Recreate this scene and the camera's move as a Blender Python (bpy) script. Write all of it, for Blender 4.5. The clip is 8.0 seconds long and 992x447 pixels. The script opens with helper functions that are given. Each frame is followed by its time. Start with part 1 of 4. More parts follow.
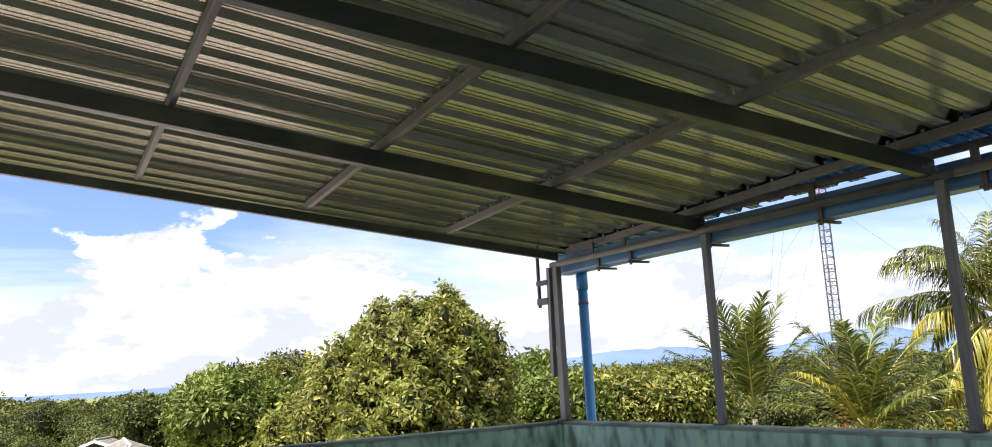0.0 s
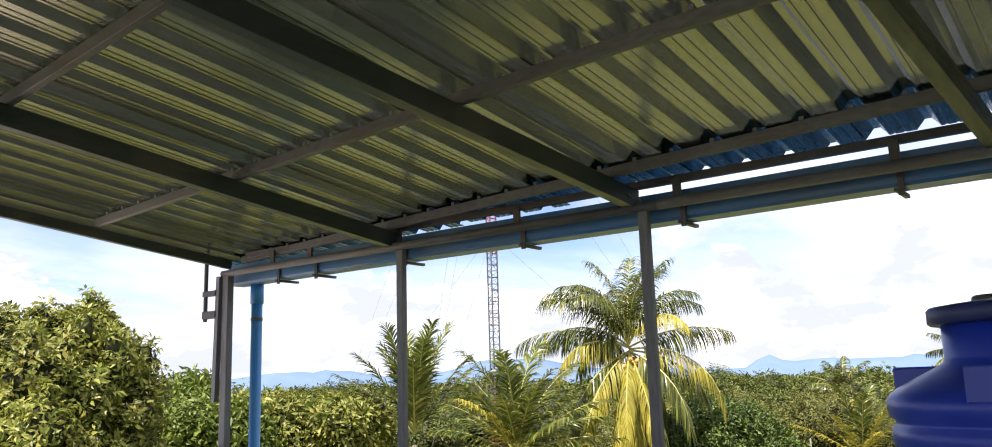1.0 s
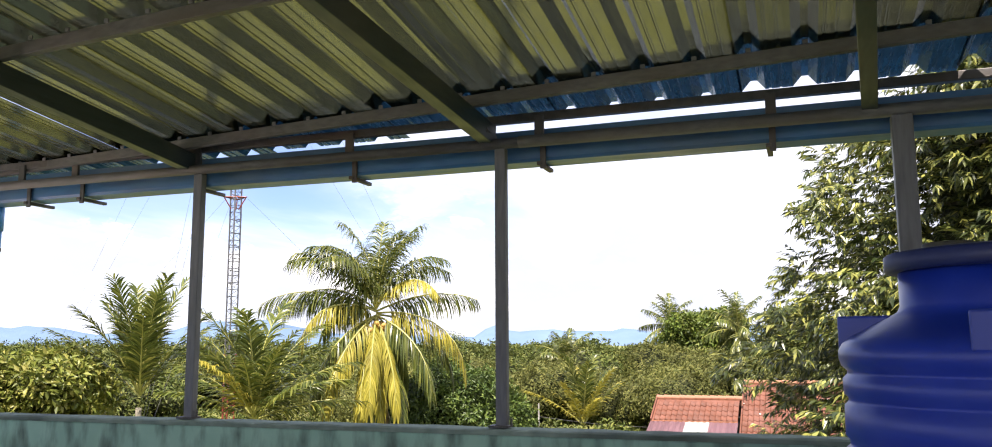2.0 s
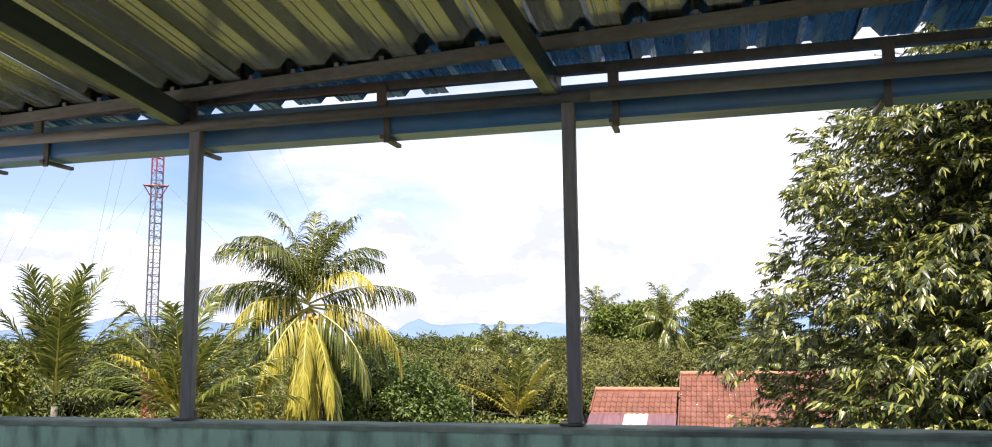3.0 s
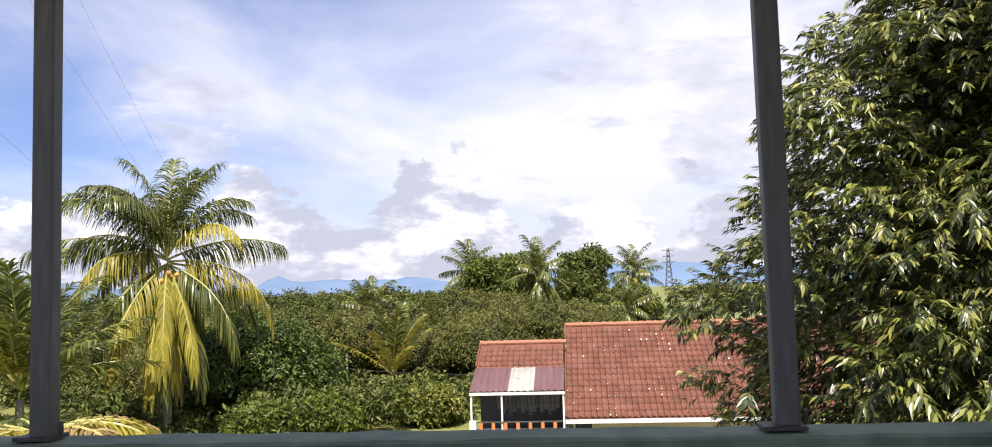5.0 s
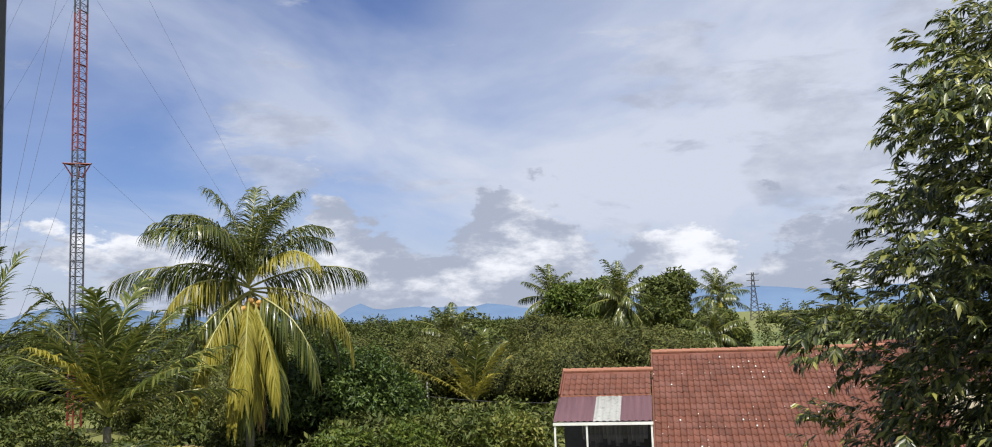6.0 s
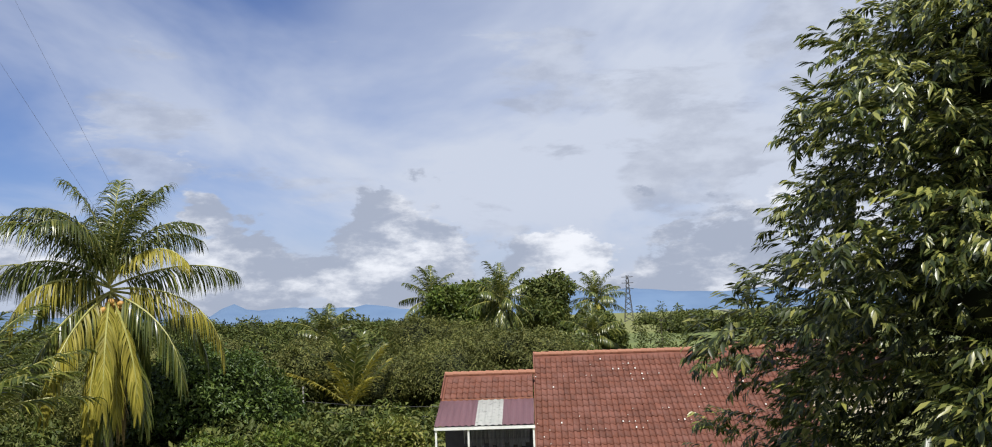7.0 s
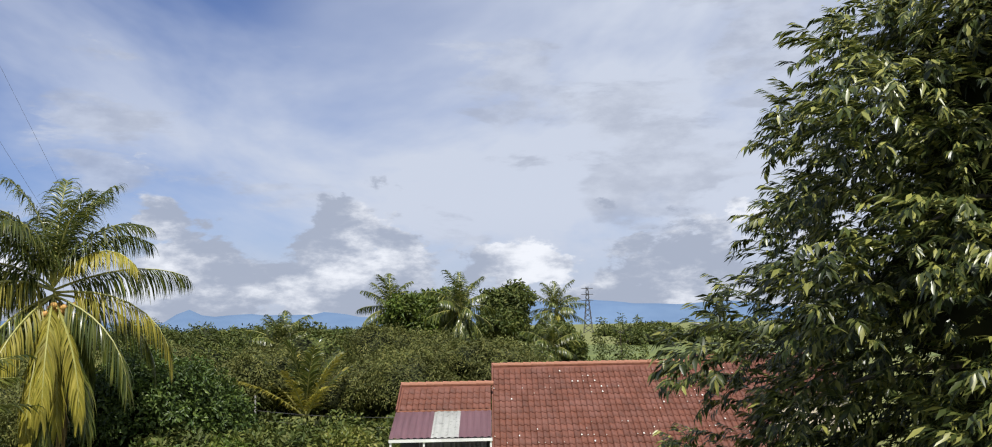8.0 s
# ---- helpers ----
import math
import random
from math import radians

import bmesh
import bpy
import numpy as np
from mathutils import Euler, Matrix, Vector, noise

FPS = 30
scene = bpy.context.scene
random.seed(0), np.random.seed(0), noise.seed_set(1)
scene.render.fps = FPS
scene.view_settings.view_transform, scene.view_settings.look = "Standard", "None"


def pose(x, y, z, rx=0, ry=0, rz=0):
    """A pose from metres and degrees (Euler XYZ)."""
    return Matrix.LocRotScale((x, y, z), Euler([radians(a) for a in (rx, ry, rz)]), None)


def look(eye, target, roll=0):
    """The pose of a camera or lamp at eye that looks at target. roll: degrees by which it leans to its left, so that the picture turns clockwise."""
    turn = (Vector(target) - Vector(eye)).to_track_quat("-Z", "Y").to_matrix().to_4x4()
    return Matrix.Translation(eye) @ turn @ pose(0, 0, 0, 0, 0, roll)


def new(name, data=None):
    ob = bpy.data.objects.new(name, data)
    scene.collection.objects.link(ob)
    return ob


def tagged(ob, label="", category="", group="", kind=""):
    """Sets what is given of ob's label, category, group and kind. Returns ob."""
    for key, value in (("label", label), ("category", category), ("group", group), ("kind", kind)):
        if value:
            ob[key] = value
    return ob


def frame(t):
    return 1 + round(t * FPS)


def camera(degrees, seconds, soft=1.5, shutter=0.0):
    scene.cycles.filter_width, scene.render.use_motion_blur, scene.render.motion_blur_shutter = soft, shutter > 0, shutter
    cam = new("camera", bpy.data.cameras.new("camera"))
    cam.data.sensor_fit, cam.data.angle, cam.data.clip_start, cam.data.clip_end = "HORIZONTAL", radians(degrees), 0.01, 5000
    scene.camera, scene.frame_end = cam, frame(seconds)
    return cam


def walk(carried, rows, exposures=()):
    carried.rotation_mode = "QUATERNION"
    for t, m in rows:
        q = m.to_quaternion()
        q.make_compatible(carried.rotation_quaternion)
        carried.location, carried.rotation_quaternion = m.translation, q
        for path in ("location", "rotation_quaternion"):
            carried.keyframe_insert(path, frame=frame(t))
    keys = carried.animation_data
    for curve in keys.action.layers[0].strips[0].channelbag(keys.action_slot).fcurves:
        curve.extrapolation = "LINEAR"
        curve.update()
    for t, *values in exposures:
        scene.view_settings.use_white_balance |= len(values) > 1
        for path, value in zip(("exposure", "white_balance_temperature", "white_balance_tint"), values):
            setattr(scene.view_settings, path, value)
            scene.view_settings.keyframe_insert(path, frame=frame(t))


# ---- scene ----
cam = camera(59.9, 8.0, soft=1.0)
PATH = [
    (0, (0.782, 0.163, 1.663), (1.818, 1.839, 2.007), -3.1),
    (0.5, (0.946, 0.503, 1.686), (2.283, 1.945, 2.051), -2.6),
    (1, (1.196, 0.817, 1.691), (2.774, 1.991, 2.056), -1.8),
    (1.5, (1.308, 1.254, 1.649), (3.041, 2.184, 2.008), -0.1),
    (2, (1.458, 1.675, 1.617), (3.325, 2.336, 1.894), -0.3),
    (2.2, (1.543, 1.854, 1.589), (3.424, 2.469, 1.876), -0.4),
    (3.3, (2.103, 2.812, 1.571), (4.043, 3.239, 1.804), -0.8),
    (3.5, (2.247, 2.917, 1.539), (4.198, 3.301, 1.754), -1.0),
    (4, (2.684, 3.233, 1.55), (4.647, 3.574, 1.725), -1.5),
    (4.5, (3.16, 3.601, 1.538), (5.149, 3.747, 1.694), -1.9),
    (5, (3.678, 3.836, 1.555), (5.664, 4.017, 1.706), -1.7),
    (5.2, (3.849, 3.95, 1.542), (5.817, 4.266, 1.704), -1.6),
    (6.3, (4.824, 4.088, 1.531), (6.78, 4.445, 1.752), -2.1),
    (6.5, (4.955, 4.136, 1.535), (6.915, 4.473, 1.753), -1.5),
    (7, (5.31, 4.259, 1.577), (7.297, 4.343, 1.788), -2.0),
    (7.5, (5.66, 4.268, 1.538), (7.649, 4.252, 1.744), -1.8),
    (8, (5.934, 4.247, 1.582), (7.921, 4.241, 1.813), -1.2),
]
EXPOSURES = [(0.0, 1.30, 6600, 14), (1.0, 1.34, 6650, 14), (2.2, 1.46, 6700, 15), (3.5, 1.22, 6650, 16), (4.5, 1.0, 6650, 16), (5.2, 0.76, 6600, 15), (6.3, 0.24, 6150, 10), (8.0, 0.24, 6150, 10)]
walk(cam, [(t, look(eye, target, roll)) for t, eye, target, roll in PATH], EXPOSURES)

# ---------------------------------------------------------------- light
SUN_ELEV, SUN_AZ = radians(60), radians(186)      # azimuth counted from +x towards +y
sun_dir = Vector((math.cos(SUN_ELEV) * math.cos(SUN_AZ), math.cos(SUN_ELEV) * math.sin(SUN_AZ), math.sin(SUN_ELEV)))
lamp = bpy.data.lights.new("sun", "SUN")
lamp.energy, lamp.angle, lamp.color = 5.0, radians(0.6), (1.0, 0.94, 0.83)
sun = new("sun", lamp)
sun.matrix_world = look(sun_dir * 50, (0, 0, 0))

world = bpy.data.worlds.new("sky")
scene.world = world
world.use_nodes = True
wt = world.node_tree
wt.nodes.clear()


def wnode(kind, **values):
    n = wt.nodes.new(kind)
    for key, value in values.items():
        n.inputs[key].default_value = value
    return n


def wmath(op, a, b=None, clamp=False):
    n = wt.nodes.new("ShaderNodeMath")
    n.operation, n.use_clamp = op, clamp
    for i, v in enumerate((a, b)):
        if v is None:
            continue
        if isinstance(v, (int, float)):
            n.inputs[i].default_value = v
        else:
            wt.links.new(v, n.inputs[i])
    return n.outputs[0]


def wrange(v, lo, hi, to_lo=0.0, to_hi=1.0):
    n = wt.nodes.new("ShaderNodeMapRange")
    n.interpolation_type = "SMOOTHSTEP"
    wt.links.new(v, n.inputs[0])
    for i, x in enumerate((lo, hi, to_lo, to_hi)):
        n.inputs[i + 1].default_value = x
    return n.outputs[0]


def wmix(fac, a, b):
    n = wt.nodes.new("ShaderNodeMix")
    n.data_type = "RGBA"
    for sock, v in ((n.inputs[0], fac), (n.inputs[6], a), (n.inputs[7], b)):
        if isinstance(v, (int, float, tuple)):
            sock.default_value = v
        else:
            wt.links.new(v, sock)
    return n.outputs[2]


def wnoise(vec, scale, detail, rough, distort=0.0):
    n = wnode("ShaderNodeTexNoise", Scale=scale, Detail=detail, Roughness=rough, Distortion=distort)
    wt.links.new(vec, n.inputs["Vector"])
    return n.outputs["Fac"]


def wscaled(vec, x, y, z):
    n = wt.nodes.new("ShaderNodeMapping")
    n.inputs["Scale"].default_value = (x, y, z)
    wt.links.new(vec, n.inputs["Vector"])
    return n.outputs[0]


sky = wt.nodes.new("ShaderNodeTexSky")
sky.sky_type, sky.sun_disc = "NISHITA", False
sky.sun_elevation, sky.sun_rotation = SUN_ELEV, math.pi / 2 - SUN_AZ
sky.dust_density, sky.ozone_density = 0.6, 2.0
coord = wt.nodes.new("ShaderNodeTexCoord").outputs["Generated"]
split = wt.nodes.new("ShaderNodeSeparateXYZ")
wt.links.new(coord, split.inputs[0])
up = wmath("MAXIMUM", split.outputs[2], 0.0)
flat = wnode("ShaderNodeCombineXYZ")
wt.links.new(wmath("DIVIDE", split.outputs[0], wmath("ADD", up, 0.16)), flat.inputs[0])
wt.links.new(wmath("DIVIDE", split.outputs[1], wmath("ADD", up, 0.16)), flat.inputs[1])
plane = flat.outputs[0]
blue = wt.nodes.new("ShaderNodeVectorMath")
blue.operation = "SCALE"
wt.links.new(sky.outputs[0], blue.inputs[0])
blue.inputs["Scale"].default_value = 0.10
tint = wt.nodes.new("ShaderNodeMix")
tint.data_type, tint.blend_type = "RGBA", "MULTIPLY"
tint.inputs[0].default_value, tint.inputs[7].default_value = 1.0, (0.86, 0.92, 1.22, 1)
wt.links.new(blue.outputs[0], tint.inputs[6])


def wspot(az, el, outer, inner, amount):
    """A soft round patch of the sky about a direction, in degrees."""
    n = wt.nodes.new("ShaderNodeVectorMath")
    n.operation = "DOT_PRODUCT"
    a, e = radians(az), radians(el)
    n.inputs[1].default_value = (math.cos(a) * math.cos(e), math.sin(a) * math.cos(e), math.sin(e))
    wt.links.new(coord, n.inputs[0])
    return wrange(n.outputs["Value"], math.cos(radians(outer)), math.cos(radians(inner)), 0.0, amount)


def wsum(spots):
    total = 0.0
    for q in spots:
        total = wmath("ADD", wspot(*q), total)
    return total


# high thin veil with blue windows, grey broken cloud, and a bank of cumulus low over the land
veil = wrange(wnoise(wscaled(plane, 0.55, 0.85, 1), 0.9, 6, 0.55, 0.4), 0.35, 0.66, 0.0, 0.80)
veil = wmath("ADD", veil, wrange(split.outputs[1], -0.25, 0.75, 0.52, 0.12), True)
veil = wmath("SUBTRACT", veil, wsum(((23, 21, 12, 2, 0.32), (84, 15, 14, 5, 0.5), (31, 9, 7, 2, 0.15))), True)
squash = wscaled(coord, 1, 1, 2.3)
grey_n = wnoise(wscaled(coord, 1, 1, 3.6), 5.6, 10, 0.62, 0.25)
grey_at = wsum(((13, 9, 6, 1, 0.13), (-11, 10, 6, 1, 0.18), (-9, 6.5, 5, 1, 0.12), (25, 13, 6, 2, 0.12), (-2, 17, 6, 1, 0.08), (3, 6, 4, 1, 0.08), (60, 6, 14, 4, 0.08), (-20, 15, 8, 2, 0.14)))
grey = wrange(wmath("ADD", grey_n, grey_at), 0.585, 0.70)
grey_shade = wrange(wnoise(squash, 11.0, 8, 0.6), 0.36, 0.66)
bank_n = wnoise(squash, 6.5, 10, 0.60, 0.15)
bank_at = wsum(((74, 6, 15, 5, 0.20), (8.5, 4.2, 6, 1, 0.15), (20, 4.2, 5, 1, 0.15), (-12, 4, 7, 1, 0.06), (31, 4, 5, 1, 0.09)))
bank = wrange(wmath("SUBTRACT", wmath("ADD", bank_n, bank_at), wmath("MULTIPLY", up, 1.55)), 0.40, 0.45)
bank_shade = wrange(wnoise(squash, 8.0, 9, 0.62), 0.43, 0.64)
haze = wrange(up, 0.0, 0.14, 0.80, 0.0)
col = wmix(veil, tint.outputs[2], (0.74, 0.78, 0.88, 1))
col = wmix(haze, col, (0.62, 0.67, 0.79, 1))
col = wmix(wmath("MULTIPLY", grey, 0.6), col, wmix(grey_shade, (0.48, 0.51, 0.60, 1), (0.74, 0.77, 0.85, 1)))
col = wmix(wmath("MULTIPLY", bank, 0.92), col, wmix(bank_shade, (0.47, 0.51, 0.61, 1), (1.12, 1.11, 1.12, 1)))
bg = wnode("ShaderNodeBackground", Strength=0.72)
wt.links.new(col, bg.inputs["Color"])
wout = wt.nodes.new("ShaderNodeOutputWorld")
wt.links.new(bg.outputs[0], wout.inputs[0])


# ---------------------------------------------------------------- materials
def rgb(c):
    return (c[0], c[1], c[2], 1.0)


def surface(name, a, b, scale=8.0, rough=0.6, metal=0.0, bump=0.15, stretch=(1, 1, 1), big=0.6, rough_var=0.12, piece=0.0, spec=0.5, coat=0.0, dirt=None, dirt_amount=0.5, dirt_stretch=(1, 1, 1), dirt_scale=1.5):
    """Two scales of noise between the colours a and b, with relief and uneven gloss; dirt: a colour of stains with their own shape."""
    m = bpy.data.materials.new(name)
    m.use_nodes = True
    t = m.node_tree
    p = t.nodes["Principled BSDF"]
    tc = t.nodes.new("ShaderNodeTexCoord")
    mp = t.nodes.new("ShaderNodeMapping")
    mp.inputs["Scale"].default_value = stretch
    t.links.new(tc.outputs["Object"], mp.inputs[0])

    def noise_tex(s, detail=7.0, vec=None):
        n = t.nodes.new("ShaderNodeTexNoise")
        n.inputs["Scale"].default_value, n.inputs["Detail"].default_value = s, detail
        t.links.new(vec or mp.outputs[0], n.inputs["Vector"])
        return n.outputs["Fac"]

    def ramp(v, lo, hi, x=0.0, y=1.0):
        n = t.nodes.new("ShaderNodeMapRange")
        t.links.new(v, n.inputs[0])
        for i, q in enumerate((lo, hi, x, y)):
            n.inputs[i + 1].default_value = q
        return n.outputs[0]

    def blend(fac, x, y, how="MIX"):
        n = t.nodes.new("ShaderNodeMix")
        n.data_type, n.blend_type = "RGBA", how
        for sock, v in ((n.inputs[0], fac), (n.inputs[6], x), (n.inputs[7], y)):
            if isinstance(v, (int, float, tuple)):
                sock.default_value = v
            else:
                t.links.new(v, sock)
        return n.outputs[2]

    fine, broad = noise_tex(scale), noise_tex(scale * 0.13, 4.0)
    c = blend(ramp(fine, 0.3, 0.7), rgb(a), rgb(b))
    c = blend(big, c, blend(ramp(broad, 0.3, 0.7), (0.72, 0.72, 0.72, 1), (1.12, 1.12, 1.12, 1)), "MULTIPLY")
    if piece:
        info = t.nodes.new("ShaderNodeNewGeometry")
        c = blend(1.0, c, blend(info.outputs["Random Per Island"], rgb([1 - piece] * 3), rgb([1 + piece] * 3)), "MULTIPLY")
    if dirt:
        dm = t.nodes.new("ShaderNodeMapping")
        dm.inputs["Scale"].default_value = dirt_stretch
        t.links.new(tc.outputs["Object"], dm.inputs[0])
        d = ramp(noise_tex(dirt_scale, 8.0, dm.outputs[0]), 0.46, 0.68, 0.0, dirt_amount)
        c = blend(d, c, rgb(dirt))
    t.links.new(c, p.inputs["Base Color"])
    p.inputs["Metallic"].default_value = metal
    p.inputs["Specular IOR Level"].default_value = spec
    p.inputs["Coat Weight"].default_value = coat
    t.links.new(ramp(fine, 0.3, 0.7, max(0.03, rough - rough_var), min(1.0, rough + rough_var)), p.inputs["Roughness"])
    if bump:
        bp = t.nodes.new("ShaderNodeBump")
        bp.inputs["Strength"].default_value, bp.inputs["Distance"].default_value = bump, 0.02
        t.links.new(fine, bp.inputs["Height"])
        t.links.new(bp.outputs[0], p.inputs["Normal"])
    return m


def foliage(name, a, b, c, gloss=0.42, through_light=0.35, spread=1.0, gleam=0.28):
    """Leaves: each its own tone between a, b and c, with a waxy gloss, and light that comes through."""
    m = bpy.data.materials.new(name)
    m.use_nodes = True
    t = m.node_tree
    p = t.nodes["Principled BSDF"]
    geo = t.nodes.new("ShaderNodeNewGeometry")
    rampn = t.nodes.new("ShaderNodeValToRGB")
    e = rampn.color_ramp.elements
    e[0].position, e[0].color = 0.5 - 0.5 * spread, rgb(a)
    e[1].position, e[1].color = 0.5 + 0.5 * spread, rgb(c)
    mid_e = e.new(0.55)
    mid_e.color = rgb(b)
    t.links.new(geo.outputs["Random Per Island"], rampn.inputs[0])
    tc = t.nodes.new("ShaderNodeTexCoord")
    n = t.nodes.new("ShaderNodeTexNoise")
    n.inputs["Scale"].default_value, n.inputs["Detail"].default_value = 0.55, 3.0
    t.links.new(tc.outputs["Object"], n.inputs["Vector"])
    mr = t.nodes.new("ShaderNodeMapRange")
    t.links.new(n.outputs["Fac"], mr.inputs[0])
    for i, q in enumerate((0.3, 0.7, 0.65, 1.25)):
        mr.inputs[i + 1].default_value = q
    vm = t.nodes.new("ShaderNodeVectorMath")
    vm.operation = "SCALE"
    t.links.new(rampn.outputs[0], vm.inputs[0])
    t.links.new(mr.outputs[0], vm.inputs["Scale"])
    t.links.new(vm.outputs[0], p.inputs["Base Color"])
    p.inputs["Roughness"].default_value = gloss
    p.inputs["Specular IOR Level"].default_value = gleam
    tr = t.nodes.new("ShaderNodeBsdfTranslucent")
    t.links.new(vm.outputs[0], tr.inputs["Color"])
    mixn = t.nodes.new("ShaderNodeMixShader")
    mixn.inputs[0].default_value = through_light
    t.links.new(p.outputs[0], mixn.inputs[1])
    t.links.new(tr.outputs[0], mixn.inputs[2])
    t.links.new(mixn.outputs[0], t.nodes["Material Output"].inputs[0])
    return m


M_SHEET = surface("zinc_sheet_underside", (0.24, 0.24, 0.165), (0.31, 0.308, 0.215), 30, 0.19, 1.0, 0.0, (0.12, 6, 6), 0.3, 0.012, 0.05, dirt=(0.30, 0.28, 0.22), dirt_amount=0.3, dirt_stretch=(0.25, 2.5, 2.5), dirt_scale=2.0)
M_EAVE = surface("blue_coated_sheet", (0.020, 0.085, 0.15), (0.035, 0.12, 0.20), 14, 0.24, 0.5, 0.03, (0.3, 3, 3), 0.4, dirt=(0.05, 0.10, 0.15), dirt_amount=0.4)
# unseen yard; pale pink chosen for its reflection in the roof sheets
M_REFLECTED_YARD = surface("pale_reflected_yard", (0.66, 0.55, 0.55), (0.78, 0.66, 0.66), 0.8, 0.95, 0.0, 0.3, dirt=(0.25, 0.22, 0.18), dirt_amount=0.5, dirt_scale=0.15)
M_GALV = surface("weathered_galvanised_steel", (0.085, 0.087, 0.09), (0.155, 0.155, 0.157), 14, 0.6, 0.2, 0.12, (3, 1, 3), 0.6, dirt=(0.10, 0.085, 0.07), dirt_amount=0.7, dirt_stretch=(3, 1.2, 3))
M_POST = surface("grey_post_steel", (0.12, 0.125, 0.14), (0.20, 0.205, 0.22), 10, 0.55, 0.2, 0.1, (4, 4, 0.6), 0.7, dirt=(0.08, 0.07, 0.06), dirt_amount=0.5, dirt_stretch=(5, 5, 0.8))
M_RAFTER = surface("dark_green_painted_steel", (0.022, 0.036, 0.036), (0.038, 0.056, 0.056), 12, 0.45, 0.0, 0.08, (0.5, 3, 3), 0.5, dirt=(0.16, 0.14, 0.11), dirt_amount=0.35)
M_GUTTER = surface("blue_painted_gutter", (0.028, 0.12, 0.29), (0.045, 0.17, 0.36), 9, 0.4, 0.0, 0.06, (2, 0.5, 2), 0.6, dirt=(0.12, 0.14, 0.14), dirt_amount=0.5, dirt_stretch=(2, 0.7, 2))
M_PIPE = surface("blue_plastic_pipe", (0.03, 0.20, 0.50), (0.045, 0.26, 0.58), 8, 0.4, 0.0, 0.04, (2, 2, 0.4), 0.5, dirt=(0.1, 0.16, 0.22), dirt_amount=0.4)
M_DARK = surface("dark_steel_bracket", (0.06, 0.06, 0.065), (0.11, 0.11, 0.11), 20, 0.55, 0.3, 0.1, dirt=(0.13, 0.08, 0.05), dirt_amount=0.5)
M_PARAPET = surface("green_painted_plaster", (0.28, 0.49, 0.385), (0.37, 0.58, 0.47), 5, 0.75, 0.0, 0.25, (1, 1, 1), 0.8, dirt=(0.06, 0.08, 0.065), dirt_amount=0.82, dirt_stretch=(2.2, 2.2, 0.8), dirt_scale=3.4)
M_CAP = surface("mossy_mortar_cap", (0.14, 0.20, 0.165), (0.26, 0.33, 0.28), 9, 0.9, 0.0, 0.5, dirt=(0.04, 0.05, 0.04), dirt_amount=0.8)
M_FLOOR = surface("bare_concrete", (0.42, 0.40, 0.38), (0.52, 0.50, 0.47), 5, 0.85, 0.0, 0.25, dirt=(0.12, 0.12, 0.11), dirt_amount=0.6)
# for the unseen walls, pale and pinkish for the light they send back
M_UNSEEN_WALL = surface("pinkish_bounce_wall", (0.48, 0.43, 0.41), (0.58, 0.52, 0.49), 4, 0.85, 0.0, 0.2, dirt=(0.2, 0.2, 0.18), dirt_amount=0.5)
M_TANK = surface("blue_polyethylene", (0.010, 0.036, 0.38), (0.016, 0.052, 0.48), 6, 0.36, 0.0, 0.03, (1, 1, 1), 0.35, 0.06, dirt=(0.05, 0.07, 0.22), dirt_amount=0.35)
M_LID = surface("dark_blue_polyethylene", (0.012, 0.022, 0.12), (0.02, 0.035, 0.17), 6, 0.45, 0.0, 0.04)
M_TILE = surface("terracotta_tile", (0.105, 0.034, 0.019), (0.150, 0.051, 0.029), 6, 0.75, 0.0, 0.1, (1, 1, 1), 0.5, 0.1, 0.16, dirt=(0.20, 0.09, 0.07), dirt_amount=0.4)
M_RIDGE = surface("ridge_tile", (0.27, 0.11, 0.06), (0.34, 0.15, 0.09), 6, 0.65, 0.0, 0.1, piece=0.1)
M_SPOT = surface("pale_tile_spot", (0.62, 0.58, 0.52), (0.75, 0.72, 0.66), 12, 0.8)
M_AWN = surface("maroon_sheet", (0.26, 0.14, 0.16), (0.33, 0.19, 0.21), 6, 0.42, 0.1, 0.05, (0.3, 2, 1))
M_CLEAR = surface("milky_roof_sheet", (0.55, 0.55, 0.52), (0.66, 0.66, 0.62), 6, 0.35, 0.0, 0.05)
M_CREAM = surface("cream_wall", (0.55, 0.48, 0.36), (0.64, 0.56, 0.43), 4, 0.85, 0.0, 0.1)
M_WHITE = surface("white_paint", (0.68, 0.68, 0.66), (0.78, 0.78, 0.76), 6, 0.6)
M_ORANGE = surface("orange_baluster_paint", (0.55, 0.17, 0.05), (0.65, 0.22, 0.07), 8, 0.55)
# near-black for low-house walls; on porch wall and window pane it paints shade
M_SHADE = surface("dark_wall_and_shade", (0.035, 0.035, 0.04), (0.06, 0.06, 0.06), 5, 0.9)
M_CLOTH = surface("hung_washing", (0.12, 0.12, 0.14), (0.40, 0.40, 0.42), 3, 0.9, piece=0.6)
M_GREYROOF = surface("grey_cement_roof", (0.30, 0.285, 0.26), (0.42, 0.40, 0.37), 4, 0.8, 0.0, 0.2, dirt=(0.16, 0.15, 0.13), dirt_amount=0.6)
M_BARK = surface("bark", (0.10, 0.085, 0.065), (0.19, 0.165, 0.13), 9, 0.9, 0.0, 0.6, (2, 2, 0.6))
M_PALMBARK = surface("palm_bark", (0.13, 0.115, 0.09), (0.22, 0.20, 0.16), 7, 0.9, 0.0, 0.5, (0.5, 0.5, 6))
M_GROUND = surface("grassy_ground", (0.125, 0.14, 0.030), (0.19, 0.195, 0.048), 0.9, 0.95, 0.0, 0.4, big=0.9, dirt=(0.13, 0.13, 0.04), dirt_amount=0.4, dirt_scale=0.06)
